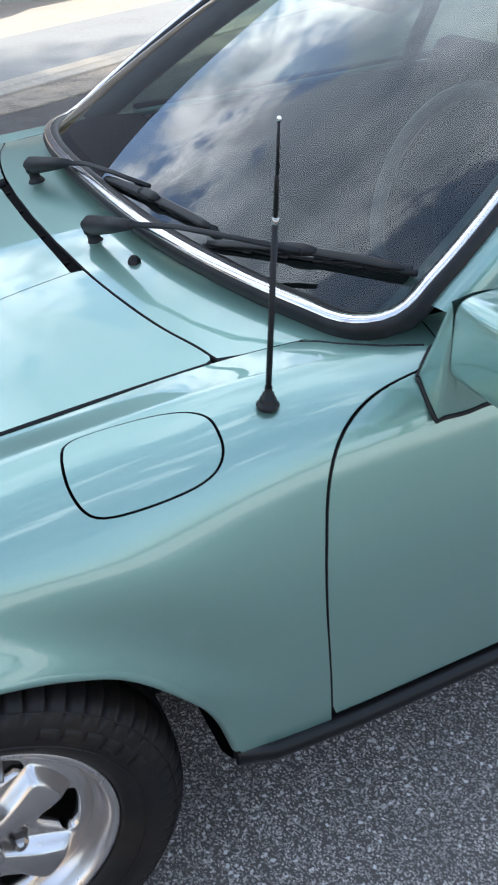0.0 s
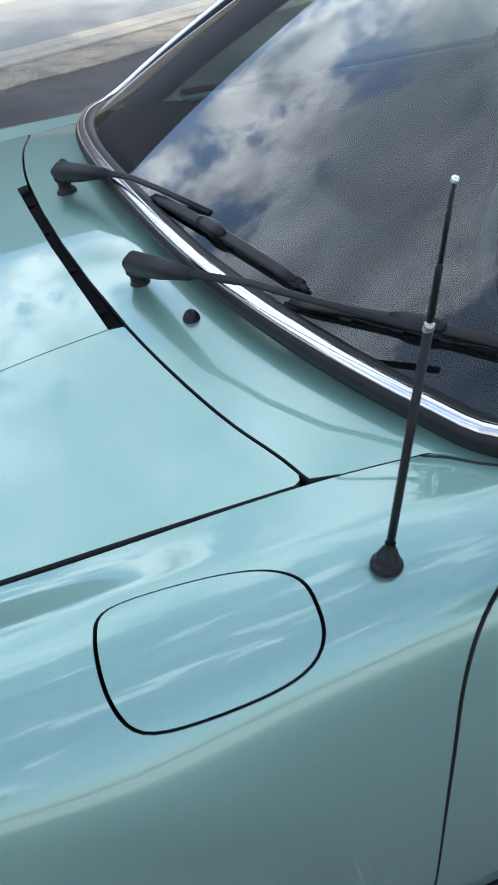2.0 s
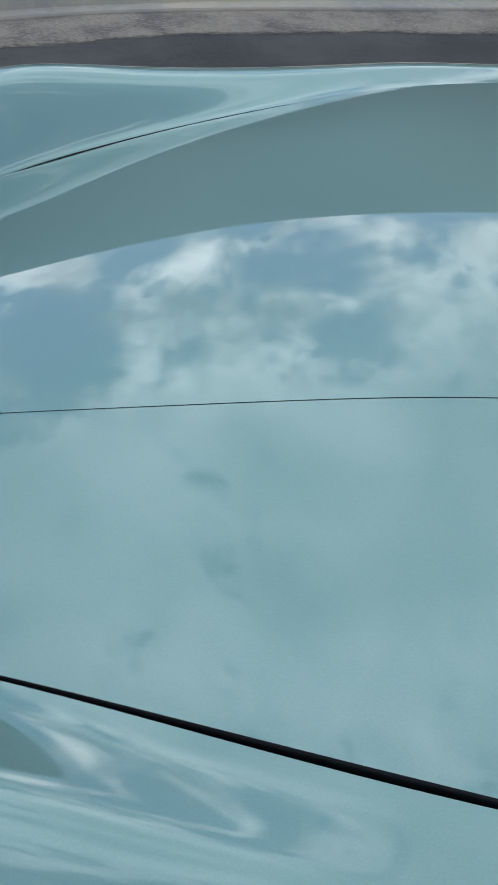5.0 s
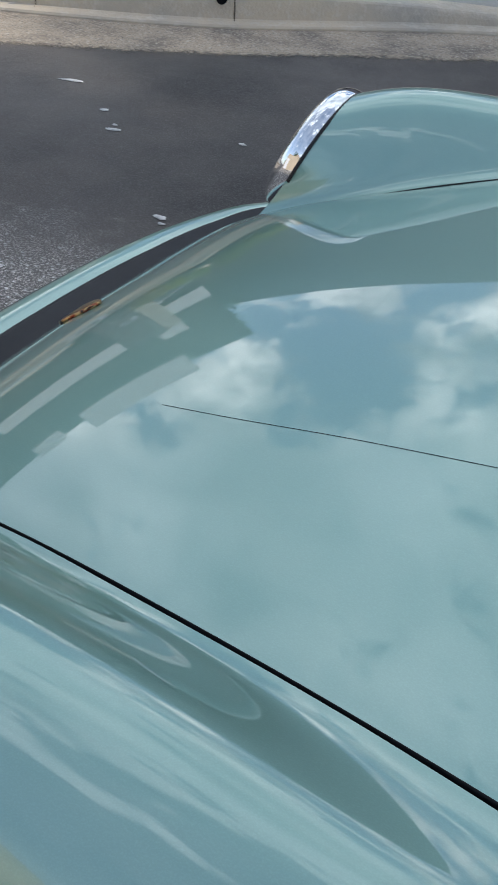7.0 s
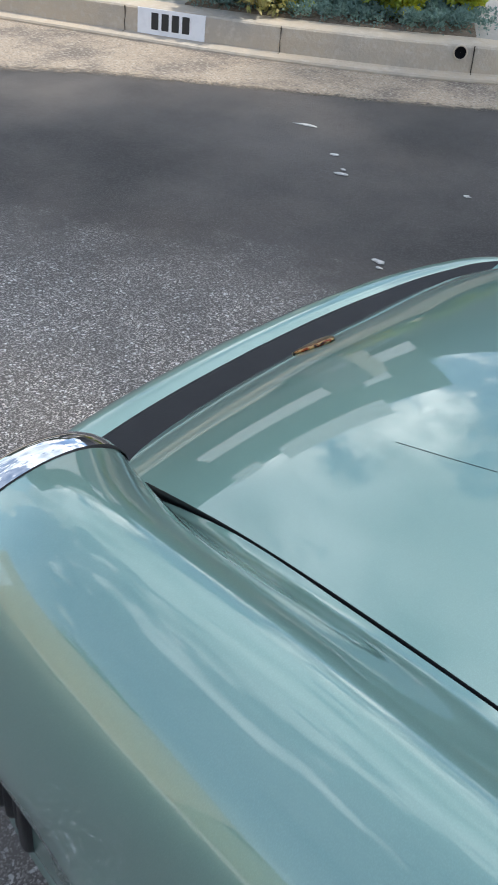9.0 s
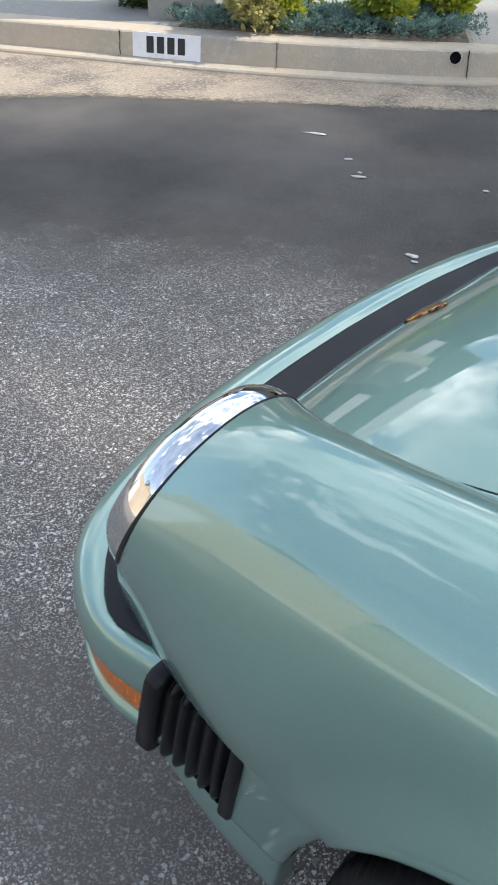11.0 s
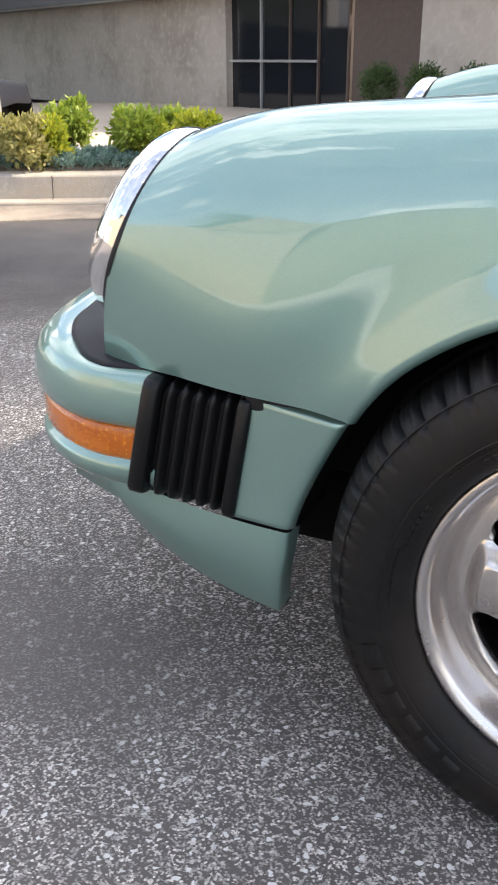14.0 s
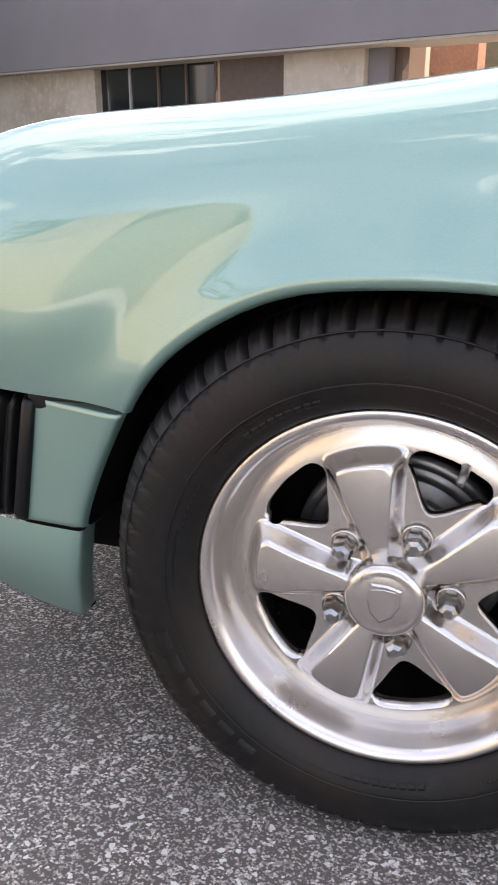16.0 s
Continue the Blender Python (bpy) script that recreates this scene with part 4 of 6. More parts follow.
far = np.array([28, 36, 50, 80, 140, 250, 420])
axis = np.concatenate([-far[::-1], np.arange(-24, 24.1, .4), far])
gx, gy = np.meshgrid(axis, axis, indexing="ij")
dip = np.clip((kerb_depth(gx, gy) - .15) / .5, 0, 1)
rows = np.stack([gx, gy, -.75 * dip * dip * (3 - 2 * dip)], -1)
tagged(part("ground", grid_mesh(rows), ASPHALT), "worn grey asphalt road with pale stone chips", "road", kind="structure")
# kerb with its gutter lip
rows = []
for p, n in zip(KERB, nrm):
    h = kerb_height(p[0])
    rows.append([(p[0] + n[0] * a, p[1] + n[1] * a, z) for a, z in [(0, -.05), (0, .012), (.006, .022), (.055, .028), (.075, .034), (.082, .034 + .5 * (h - .034)), (.092, h - .012), (.100, h - .003), (.115, h), (.25, h + .004), (.252, -.1)]])
tagged(part("kerb", grid_mesh(rows, flip=True), CONCRETE, smooth=False), "weathered pale concrete kerb with gutter lip", "kerb", kind="structure")
# driveway that falls away behind the kerb towards the house
rows = []
for p, n in zip(KERB, nrm):
    h = kerb_height(p[0])
    rows.append([(p[0] + n[0] * a, p[1] + n[1] * a, z) for a, z in [(.25, h + .001), (.6, h + .02), (1.2, h + .035), (1.75, h + .02)]])
tagged(part("driveway_apron", grid_mesh(rows, flip=True), PALE), "pale concrete driveway apron beside the kerb", "driveway", kind="structure")
rows = []
for p, n in zip(KERB, nrm):
    h = kerb_height(p[0])
    rows.append([(p[0] + n[0] * a, p[1] + n[1] * a, z) for a, z in [(1.755, h + .018), (2.2, .10), (4, -.05), (7, -.22), (11, -.33), (20, -.42)]])
SANDY = material("sandy_paving", (.47, .385, .30), .85, grain=[(.8, (.41, .335, .26), .45, .7), (30, (.53, .44, .35), .5, .8)], bump=(90, .002, 6))
tagged(part("driveway", grid_mesh(rows, flip=True), SANDY), "broad sandy concrete driveway before the house", "driveway", kind="structure")


def on_kerb(a, back, z):
    """A place by its x along the kerb line and the distance behind it."""
    y, nx, ny = (float(np.interp(a, KERB[:, 0], q)) for q in (KERB[:, 1], nrm[:, 0], nrm[:, 1]))
    return np.array([a + nx * back, y + ny * back, z]), math.atan2(-nx, ny)


# the gutter's rough pale asphalt and the smooth dark patch in the road, thin sheets on the ground
GUTTER = material("gutter_asphalt", (.37, .295, .22), .92, grain=[(3.2, (.175, .142, .115), .45, .62), (60, (.46, .40, .33), .5, .68), (130, (.10, .085, .075), .5, .7)], bump=(120, .004, 5))


add, link = GUTTER.node_tree.nodes.new, GUTTER.node_tree.links.new
old = GUTTER.node_tree.nodes["Material Output"].inputs[0].links[0].from_socket
at, ns, sm, mr = add("ShaderNodeAttribute"), add("ShaderNodeTexNoise"), add("ShaderNodeMath"), add("ShaderNodeMapRange")
at.attribute_name = "wear"
ns.inputs["Scale"].default_value, ns.inputs["Detail"].default_value, ns.inputs["Roughness"].default_value = 26.0, 10.0, .85
link(GUTTER.node_tree.nodes["Texture Coordinate"].outputs["Object"], ns.inputs["Vector"])
link(at.outputs["Fac"], sm.inputs[0])
link(ns.outputs["Fac"], sm.inputs[1])
mr.inputs["From Min"].default_value, mr.inputs["From Max"].default_value = .82, 1.08
link(sm.outputs[0], mr.inputs["Value"])
tp, mxs = add("ShaderNodeBsdfTransparent"), add("ShaderNodeMixShader")
link(mr.outputs[0], mxs.inputs[0])
link(old, mxs.inputs[1])
link(tp.outputs[0], mxs.inputs[2])
link(mxs.outputs[0], GUTTER.node_tree.nodes["Material Output"].inputs[0])


def sheet(name, mat, near, away, z, xr, seed, label):
    """A ragged-edged skin of paving beside the kerb line, between two distances out on to the road."""
    rng = random.Random(seed)
    rows = []
    wob = [0.0, 0.0]
    u = np.linspace(0, len(KERB) - 1, 8 * len(KERB))
    line = np.stack([np.interp(u, np.arange(len(KERB)), KERB[:, k]) for k in range(2)], 1)
    ways = np.stack([np.interp(u, np.arange(len(KERB)), nrm[:, k]) for k in range(2)], 1)
    for p, n in zip(line, ways):
        if not xr[0] < p[0] < xr[1]:
            continue
        for k in range(2):
            wob[k] += (rng.uniform(-1, 1) * .012 - wob[k] * .06)
        a, b = -near, -away(p[0]) - wob[1]
        rows.append([(p[0] + n[0] * (a + (b - a) * k / 6), p[1] + n[1] * (a + (b - a) * k / 6), z) for k in range(7)] + [(p[0] + n[0] * (b - .16), p[1] + n[1] * (b - .16), z)])
    ob = tagged(part(name, grid_mesh(rows), mat), label, "paving", kind="structure")
    # how far the skin has worn through towards its outer edge
    wear = ob.data.attributes.new("wear", "FLOAT", "POINT")
    wear.data.foreach_set("value", [v for _ in rows for v in (0, 0, 0, .05, .15, .35, .65, 1.0)])


sheet("gutter", GUTTER, -.004, lambda x: float(np.interp(x, [-7, -5.4, -4.6, -3.9, -3.3, -2.4, 0, 3, 8], [1.5, 1.25, 1.0, .70, .55, .48, .52, .60, .7])), .004, (-15, 20), 3, "rough sandy gutter paving")
# chips of pale paper and paint lying on the road
SCRAP = material("pale_scrap", (.62, .60, .57), .8, grain=[(60, (.34, .33, .32), .45, .7)])
for cx, cy, sx, sy, ro in ((-2.54, 2.13, .075, .022, .35), (-2.21, 1.935, .026, .018, 0), (-2.05, 1.79, .040, .016, .4), (-2.08, 1.83, .018, .014, 0), (-1.585, 1.985, .022, .016, .2), (-1.47, 1.285, .036, .018, .3), (-1.44, 1.25, .016, .012, .1)):
    rng = random.Random(int(cx * 997))
    bm = bmesh.new()
    pts = []
    for k in range(9):
        a = math.tau * k / 9
        f = rng.uniform(.45, 1.0)
        pts.append((cx + f * (sx * math.cos(a) * math.cos(ro) - sy * math.sin(a) * math.sin(ro)), cy + f * (sx * math.cos(a) * math.sin(ro) + sy * math.sin(a) * math.cos(ro))))
    lo, hi = [bm.verts.new((*p, .003)) for p in pts], [bm.verts.new((*p, .0038)) for p in pts]
    bm.faces.new(hi)
    for k in range(9):
        bm.faces.new([lo[k], lo[(k + 1) % 9], hi[(k + 1) % 9], hi[k]])
    tagged(part("paper_scrap", bm, SCRAP), "small pale flattened scrap on the asphalt", "litter", "scraps on the road")

# painted number panel on the kerb face: white with bars in place of its digits
WHITE = material("white_paint", (.80, .80, .82), .6, grain=[(14, (.70, .70, .72), .5, .8)], bump=(90, .001))
INK = material("black_paint", (.02, .02, .02), .6)
c, turn = on_kerb(-3.968, .0845, .098)
panel_ = tagged(new("kerb_number_panel"), "white painted panel with black stencilled bars on the kerb face", "sign")
panel_.matrix_world = Matrix.Translation(c) @ Matrix.Rotation(turn, 4, "Z") @ Matrix.Rotation(radians(-7), 4, "X")
bm = bmesh.new()
box(bm, -.215, .215, -.006, .004, -.066, .068, .001)
part("board", bm, WHITE, panel_, smooth=False)
for k in range(4):
    bm = bmesh.new()
    x0 = -.125 + k * .066
    box(bm, x0, x0 + .046, -.0085, -.003, -.040, .048, .002)
    part("bar", bm, INK, panel_, "black stencilled bar", smooth=False)
# drain hole in the kerb
c, turn = on_kerb(-2.488, .0855, .128)
dr = tagged(new("kerb_drain"), "round dark drain pipe set in the kerb face", "drain")
dr.matrix_world = Matrix.Translation(c) @ Matrix.Rotation(turn, 4, "Z") @ Matrix.Rotation(radians(-10), 4, "X")
part("rim", lathe([(.004, .030), (-.006, .030), (-.008, .033), (-.005, .037), (.010, .040)], 32), CONCRETE, dr)
part("pipe", lathe([(-.005, .0302), (-.0035, .029), (-.003, .0005)], 32), VOID, dr)

# joints in the kerb: shallow dark grooves
for a in (-2.43, -4.25, -3.35):
    c, turn = on_kerb(a, .0, 0)
    bm = bmesh.new()
    w = .0022 if a == -2.43 else .0011
    box(bm, -w, w, .050, .0535, .030, .036)
    box(bm, -w, w, .0705, .075, .034, .10)
    box(bm, -w, w, .080, .088, .10, .165)
    for v in bm.verts:
        pass
    ob = tagged(part("kerb_joint", bm, VOID, smooth=False), "dark joint between kerb lengths", "joint", "kerb joints", kind="structure")
    ob.matrix_world = Matrix.Translation(c) @ Matrix.Rotation(turn, 4, "Z")

# planting bed behind the kerb
rows = []
for p, n in zip(KERB, nrm):
    if -4.1 < p[0] < -2.40:
        rows.append([(p[0] + n[0] * a, p[1] + n[1] * a, z) for a, z in [(.24, .14), (.26, .178), (.6, .205), (1.1, .20), (1.25, .10)]])
tagged(part("planting_bed", grid_mesh(rows, flip=True), SOIL), "dark soil bed behind the kerb", "soil", kind="structure")

LEAF = {}
for nm, a, b in (("yellow_green_leaf", (.56, .54, .05), (.26, .34, .04)), ("olive_leaf", (.50, .44, .20), (.30, .30, .08)), ("green_leaf", (.20, .30, .05), (.36, .42, .06)), ("dark_leaf", (.045, .085, .025), (.075, .13, .035)), ("blue_succulent", (.22, .33, .29), (.13, .22, .19))):
    m = bpy.data.materials.new(nm)
    m.use_nodes = True
    add, link = nodes_of(m.node_tree)
    o, p = add("ShaderNodeOutputMaterial"), add("ShaderNodeBsdfPrincipled", Roughness=.45)
    g = add("ShaderNodeNewGeometry")
    x = add("ShaderNodeMix", data_type="RGBA", A=(*a, 1), B=(*b, 1))
    link(g.outputs["Random Per Island"], x.inputs["Factor"])
    link(x.outputs["Result"], p.inputs["Base Color"])
    tr = add("ShaderNodeBsdfTranslucent")
    link(x.outputs["Result"], tr.inputs["Color"])
    ms = add("ShaderNodeMixShader")
    ms.inputs[0].default_value = .35
    link(p.outputs[0], ms.inputs[1])
    link(tr.outputs[0], ms.inputs[2])
    link(ms.outputs[0], o.inputs[0])
    LEAF[nm] = m
BARK = material("bark", (.10, .075, .05), .9, grain=[(30, (.16, .12, .09), .4, .7)], bump=(60, .004, 5))


def leaves(rng, clumps, n, size, slim=.42, up=.25):
    """Small folded leaves scattered through the shells of clumps (centre, radius)."""
    vs, fs = [], []
    for _ in range(n):
        c, r = rng.choice(clumps)
        d = Vector((rng.gauss(0, 1), rng.gauss(0, 1), rng.gauss(0, 1) + up)).normalized()
        p = Vector(c) + d * r * (rng.random() ** .35) * rng.uniform(.86, 1.10)
        ax = (d + Vector((rng.gauss(0, .55), rng.gauss(0, .55), rng.gauss(.25, .5)))).normalized()
        sd = ax.cross(Vector((rng.gauss(0, 1), rng.gauss(0, 1), rng.gauss(0, 1)))).normalized()
        nn = ax.cross(sd)
        L = size * rng.uniform(.65, 1.25)
        k = len(vs)
        vs += [p, p + ax * L * .45 + sd * L * slim * .5 + nn * L * .05, p + ax * L, p + ax * L * .45 - sd * L * slim * .5 + nn * L * .05]
        fs += [(k, k + 1, k + 2), (k, k + 2, k + 3)]
    me = bpy.data.meshes.new("leaves")
    me.from_pydata(vs, [], fs)
    return me


def shrub(x, y, z, r, h, mat, seed, label, n=2600, size=.042, balls=14):
    rng = random.Random(seed)
    th = tagged(new("shrub"), label, "shrub", "shrubs")
    th.location = (x, y, z)
    clumps = []
    for _ in range(balls):
        q = rng.uniform(0, math.tau)
        f = rng.uniform(.10, .66) * r
        clumps.append(((f * math.cos(q), f * math.sin(q), h * rng.uniform(.22, .74)), r * rng.uniform(.34, .52)))
    part("foliage", leaves(rng, clumps, n, size, .5), mat, th)
    for k in range(5):
        q = rng.uniform(0, math.tau)
        part("stem", tube([(0, 0, -.03), (.2 * r * math.cos(q), .2 * r * math.sin(q), h * .25), (.5 * r * math.cos(q), .5 * r * math.sin(q), h * .6)], [.010, .007, .004], 7), BARK, th)


shrub(-3.68, 2.97, .175, .215, .33, LEAF["olive_leaf"], 1, "rounded shrub with olive and dry yellow leaves", 3600)
shrub(-3.60, 3.14, .19, .175, .33, LEAF["yellow_green_leaf"], 2, "rounded shrub with yellow-green leaves")
shrub(-3.70, 3.56, .20, .20, .39, LEAF["green_leaf"], 3, "upright shrub with green leaves", 3000)
shrub(-3.14, 3.40, .185, .225, .34, LEAF["green_leaf"], 4, "broad rounded shrub with green and yellow leaves", 3400)
shrub(-3.02, 3.42, .20, .13, .29, LEAF["yellow_green_leaf"], 8, "small shrub with yellow leaves", 1500)
shrub(-3.16, 3.90, .20, .18, .30, LEAF["green_leaf"], 5, "rounded shrub with yellow-green leaves")
shrub(-2.86, 3.76, .20, .165, .31, LEAF["yellow_green_leaf"], 6, "rounded shrub with bright leaves beside the driveway")
shrub(-4.62, 2.98, .17, .22, .36, LEAF["dark_leaf"], 7, "dark green shrub beside the concrete post")
rng = random.Random(21)
cl = []
for k in range(520):
    c, q = on_kerb(rng.uniform(-4.0, -2.42), rng.uniform(.24, .75), .205)
    q, f = q, rng.uniform(-.14, .14)
    c = c + np.array([math.cos(q), math.sin(q), 0]) * f
    cl.append(((c[0], c[1], .195 + rng.uniform(0, .05)), rng.uniform(.025, .045)))
tagged(part("groundcover", leaves(rng, cl, 30000, .020, .5, .9), LEAF["blue_succulent"]), "low blue-green succulent groundcover over the bed", "groundcover", kind="stuff")

# concrete gate post
c, turn = on_kerb(-4.02, .62, .15)
post = tagged(new("gate_post"), "square pale concrete post with a round recess", "post")
post.matrix_world = Matrix.Translation(c) @ Matrix.Rotation(turn + .06, 4, "Z")
bm = bmesh.new()
box(bm, -.22, .22, -.22, .22, 0, 1.30, .012)
part("shaft", bm, PALE, post, smooth=False)
bm = lathe([(-.226, .045), (-.232, .040), (-.228, .0005)], 28)
bm.transform(Matrix.Translation((-.02, 0, .075)))
part("disc", bm, BARK, post, "small round brown cover")
for k in range(2):
    bm = bmesh.new()
    box(bm, .00 + k * .1, .07 + k * .1, -.232, -.221, .50, .62, .004)
    part("bar", bm, WHITE, post, "pale raised bar", smooth=False)

# ---- the house across the street ----
HO, HD = np.array([-4.3, 15.05]), np.array([.886, -.464])     # a point of its front and the way along it
FASCIA = material("grey_fascia", (.155, .148, .163), .75, grain=[(.5, (.18, .172, .189), .4, .7), (40, (.138, .132, .147), .5, .8)])
BOARD = material("board_formed_concrete", (.44, .39, .335), .85, grain=[(.9, (.33, .285, .235), .45, .68), (6, (.51, .465, .405), .5, .75)], bump=(25, .004, 6))
BROWN = material("brown_panel", (.090, .062, .050), .6, grain=[(8, (.11, .078, .062), .4, .7)])
DARKGLASS = material("dark_glass", (.012, .014, .018), .06, spec=.6)
ALU = material("grey_metal", (.42, .42, .43), .4, metal=.6)
JL, JR = -6.65, -.56
house = tagged(new("house"), "modern house with a deep grey fascia over concrete walls", "house")
house.matrix_world = Matrix.Translation((*HO, -.36)) @ Matrix.Rotation(math.atan2(HD[1], HD[0]), 4, "Z")
ROOF = 2.47
TANPIER = material("tan_render", (.58, .45, .36), .9, grain=[(2, (.56, .42, .32), .4, .7)], bump=(40, .003, 5))
for nm, x0, x1, y0, y1, z0, z1, mat, lab in (
        ("wall", -40, JL, .5, .9, -.2, ROOF, BOARD, "board-formed concrete wall"),
        ("wall", JR, 1.36, .5, .9, -.2, ROOF, BOARD, "board-formed concrete wall"),
        ("wall", 6.6, 9.0, .5, .9, -.2, ROOF, BOARD, "board-formed concrete wall"),
        ("garden_wall", -4.0, 1.2, 4.5, 4.8, -.2, 5.6, material("terracotta_render", (.47, .25, .165), .9, grain=[(1.5, (.36, .19, .13), .4, .7), (14, (.52, .32, .23), .5, .7)], bump=(40, .004, 5)), "terracotta garden wall"),
        ("pier", .78, 1.21, 2.6, 2.75, -.2, 3.2, TANPIER, "tan rendered pier"),
        ("garden_wall", -6, 9.0, 9.0, 9.3, -.2, 4.2, material("grey_green_render", (.20, .21, .16), .9, grain=[(2.5, (.13, .15, .09), .4, .7)], bump=(40, .004, 5)), "grey-green garden wall"),
        ("door", -2.46, -.57, .62, .68, -.1, ROOF, BROWN, "wide flat brown door"),
        ("fascia", -41, 9.5, 0, 1.2, ROOF, 6.6, FASCIA, "plain grey rendered fascia"),
        ("soffit", 2.2, 9.5, .02, 1.2, ROOF - .05, ROOF - .003, PALE, "pale soffit"),
        ("soffit", -41, 2.2, .02, 1.2, ROOF - .05, ROOF - .003, PALE, "pale soffit"),
        ("back_wall", -40, -8, 6, 6.3, -.2, 6.4, BOARD, ""), ("roof", -41, -8, 1.2, 6.3, 6.3, 6.5, FASCIA, ""),
        ("end_wall", -40.4, -40.0, .9, 6, -.2, 6.4, BOARD, ""), ("end_wall", 9.0, 9.4, .9, 9.3, -.2, 6.4, BOARD, "")):
    bm = bmesh.new()
    box(bm, x0, x1, y0, y1, z0, z1, .008)
    part(nm, bm, mat, house, lab, smooth=False)
win = new("window")
win.parent = house
for x0, x1 in ((-6.64, -5.53), (-5.47, -4.50), (-4.46, -3.57), (-3.51, -2.70)):
    bm = bmesh.new()
    box(bm, x0, x1, .68, .70, -.1, ROOF - .06)
    part("pane", bm, DARKGLASS, win, smooth=False)
for x in (-5.50, -4.48, -3.54, -2.62):
    bm = bmesh.new()
    box(bm, x - .025, x + .025, .63, .69, -.1, ROOF - .06, .004)
    part("mullion", bm, ALU if x == -5.50 else BROWN, win, smooth=False)
bm = bmesh.new()
box(bm, -6.6, -3.5, .55, .60, .97, 1.02, .005)
part("handrail", bm, ALU, house, "thin grey handrail", smooth=False)
bm = bmesh.new()
box(bm, 1.36, 1.81, .62, 1.1, -.2, ROOF, .01)
part("pier", bm, FASCIA, house, smooth=False)
bm = bmesh.new()
box(bm, 1.81, 1.97, .8, 1.0, -.2, ROOF, .01)
part("pier", bm, BROWN, house, smooth=False)
# clipped box balls in a low planter before the house
pl = tagged(new("low_planter"), "low pale concrete planter wall before the house", "planter")
pl.matrix_world = Matrix.Translation((HO[0] - 1.5 * .464, HO[1] - 1.5 * .886, -.36)) @ Matrix.Rotation(math.atan2(HD[1], HD[0]), 4, "Z")
bm = bmesh.new()
box(bm, -.68, 5.0, 0, .8, -.1, .30, .01)
part("wall", bm, PALE, pl, smooth=False)
for k in range(4):
    rng = random.Random(40 + k)
    m = pl.matrix_world @ Matrix.Translation((.0 + 1.05 * k, .42, .28))
    b = tagged(new("box_ball"), "clipped round dark green box ball in a planter", "shrub", "box balls")
    b.location = m.translation
    part("foliage", leaves(rng, [((0, 0, .36), .37), ((0, 0, .36), .30)], 3000, .055), LEAF["dark_leaf"], b)
    part("stem", tube([(0, 0, -.02), (0, 0, .3)], .02, 7), BARK, b)
m = house.matrix_world @ Matrix.Translation((.12, 4.15, 0))
b = tagged(new("tall_shrub"), "tall dark green shrub against the terracotta wall", "shrub")
b.location = m.translation
part("foliage", leaves(random.Random(77), [((0, 0, 1.9), .34), ((.1, .05, 1.5), .38), ((-.05, 0, 1.0), .36)], 1500, .05), LEAF["dark_leaf"], b)
part("stem", tube([(0, 0, -.2), (.02, 0, .9), (0, 0, 1.6)], .025, 7), BARK, b)
# dark car parked in the open garage
gc = tagged(new("parked_car"), "dark car parked before the concrete wall", "car")
gc.matrix_world = Matrix.Translation((-11.45, 9.45, -.42)) @ Matrix.Rotation(.306 + math.pi, 4, "Z")
DARKPAINT = material("dark_car_paint", (.018, .018, .020), .3, coat=1.0)
rows = []
for x, z, hw in ((-2.1, .55, .70), (-2.0, .80, .80), (-1.4, .95, .86), (-.7, 1.02, .86), (-.2, 1.38, .66), (.8, 1.42, .66), (1.5, 1.08, .82), (2.0, .98, .80), (2.15, .6, .7)):
    rows.append([(x, -hw, .25), (x, -hw - .02, .5), (x, -hw, min(z, .9)), (x, -hw * .86, z - .04), (x, 0, z), (x, hw * .86, z - .04), (x, hw, min(z, .9)), (x, hw + .02, .5), (x, hw, .25)])
part("body", grid_mesh(rows), DARKPAINT, gc)
for x in (-1.35, 1.35):
    for y in (-.84, .70):
        bm = lathe([(0, .05), (0, .30), (.03, .33), (.15, .33), (.15, .05)], 28)
        bm.transform(Matrix.Translation((x, y, .33)))
        part("wheel", bm, TYRE, gc)
# pale-beamed house further along the street, which shows in the hood
bh = tagged(new("beamed_house"), "dark rendered house with white beams and parapet", "house")
bh.matrix_world = Matrix.Translation((-17.1, 11.2, 0)) @ Matrix.Rotation(math.atan2(.829, .559), 4, "Z")
bm = bmesh.new()
box(bm, -7.5, 4.7, .3, 4, -.5, 6.5, .02)
part("wall", bm, material("dark_render", (.055, .068, .058), .85, grain=[(1.2, (.040, .052, .043), .4, .7)]), bh, smooth=False)
# along the front: x falls as one walks away down the street
for x0, x1, z0, z1 in ((2.1, 3.1, -.5, 4.5), (3.1, 4.6, 1.45, 2.75), (-4.3, 1.0, 2.35, 3.6), (-4.6, -3.4, 5.9, 6.6), (-2.4, 2.1, 5.9, 7.0)):
    bm = bmesh.new()
    box(bm, x0, x1, -.15, .295, z0, z1, .02)
    part("beam", bm, WHITE, bh, "white rendered beam", smooth=False)
# tan house behind the street's near side, whose front shows in the car's flank
TANWALL = material("tan_stucco", (.55, .45, .335), .9, grain=[(.7, (.48, .39, .29), .4, .7), (30, (.60, .50, .38), .5, .8)], bump=(60, .003, 5))
nh = tagged(new("tan_house"), "tan stucco house with a low tiled roof", "house")
nh.matrix_world = Matrix.Translation((-4.0, -7.2, 0))
d1, d2 = Vector((-.873, .488, 0)), Vector((-.488, -.873, 0))      # along its front and back from it
pts = [Vector((0, 0, 0)), d1 * 6.6, d1 * 6.6 + d2 * 9, d2 * 9]
bm = bmesh.new()
lo, hi = [bm.verts.new(q) for q in pts], [bm.verts.new(q + Vector((0, 0, 3.15))) for q in pts]
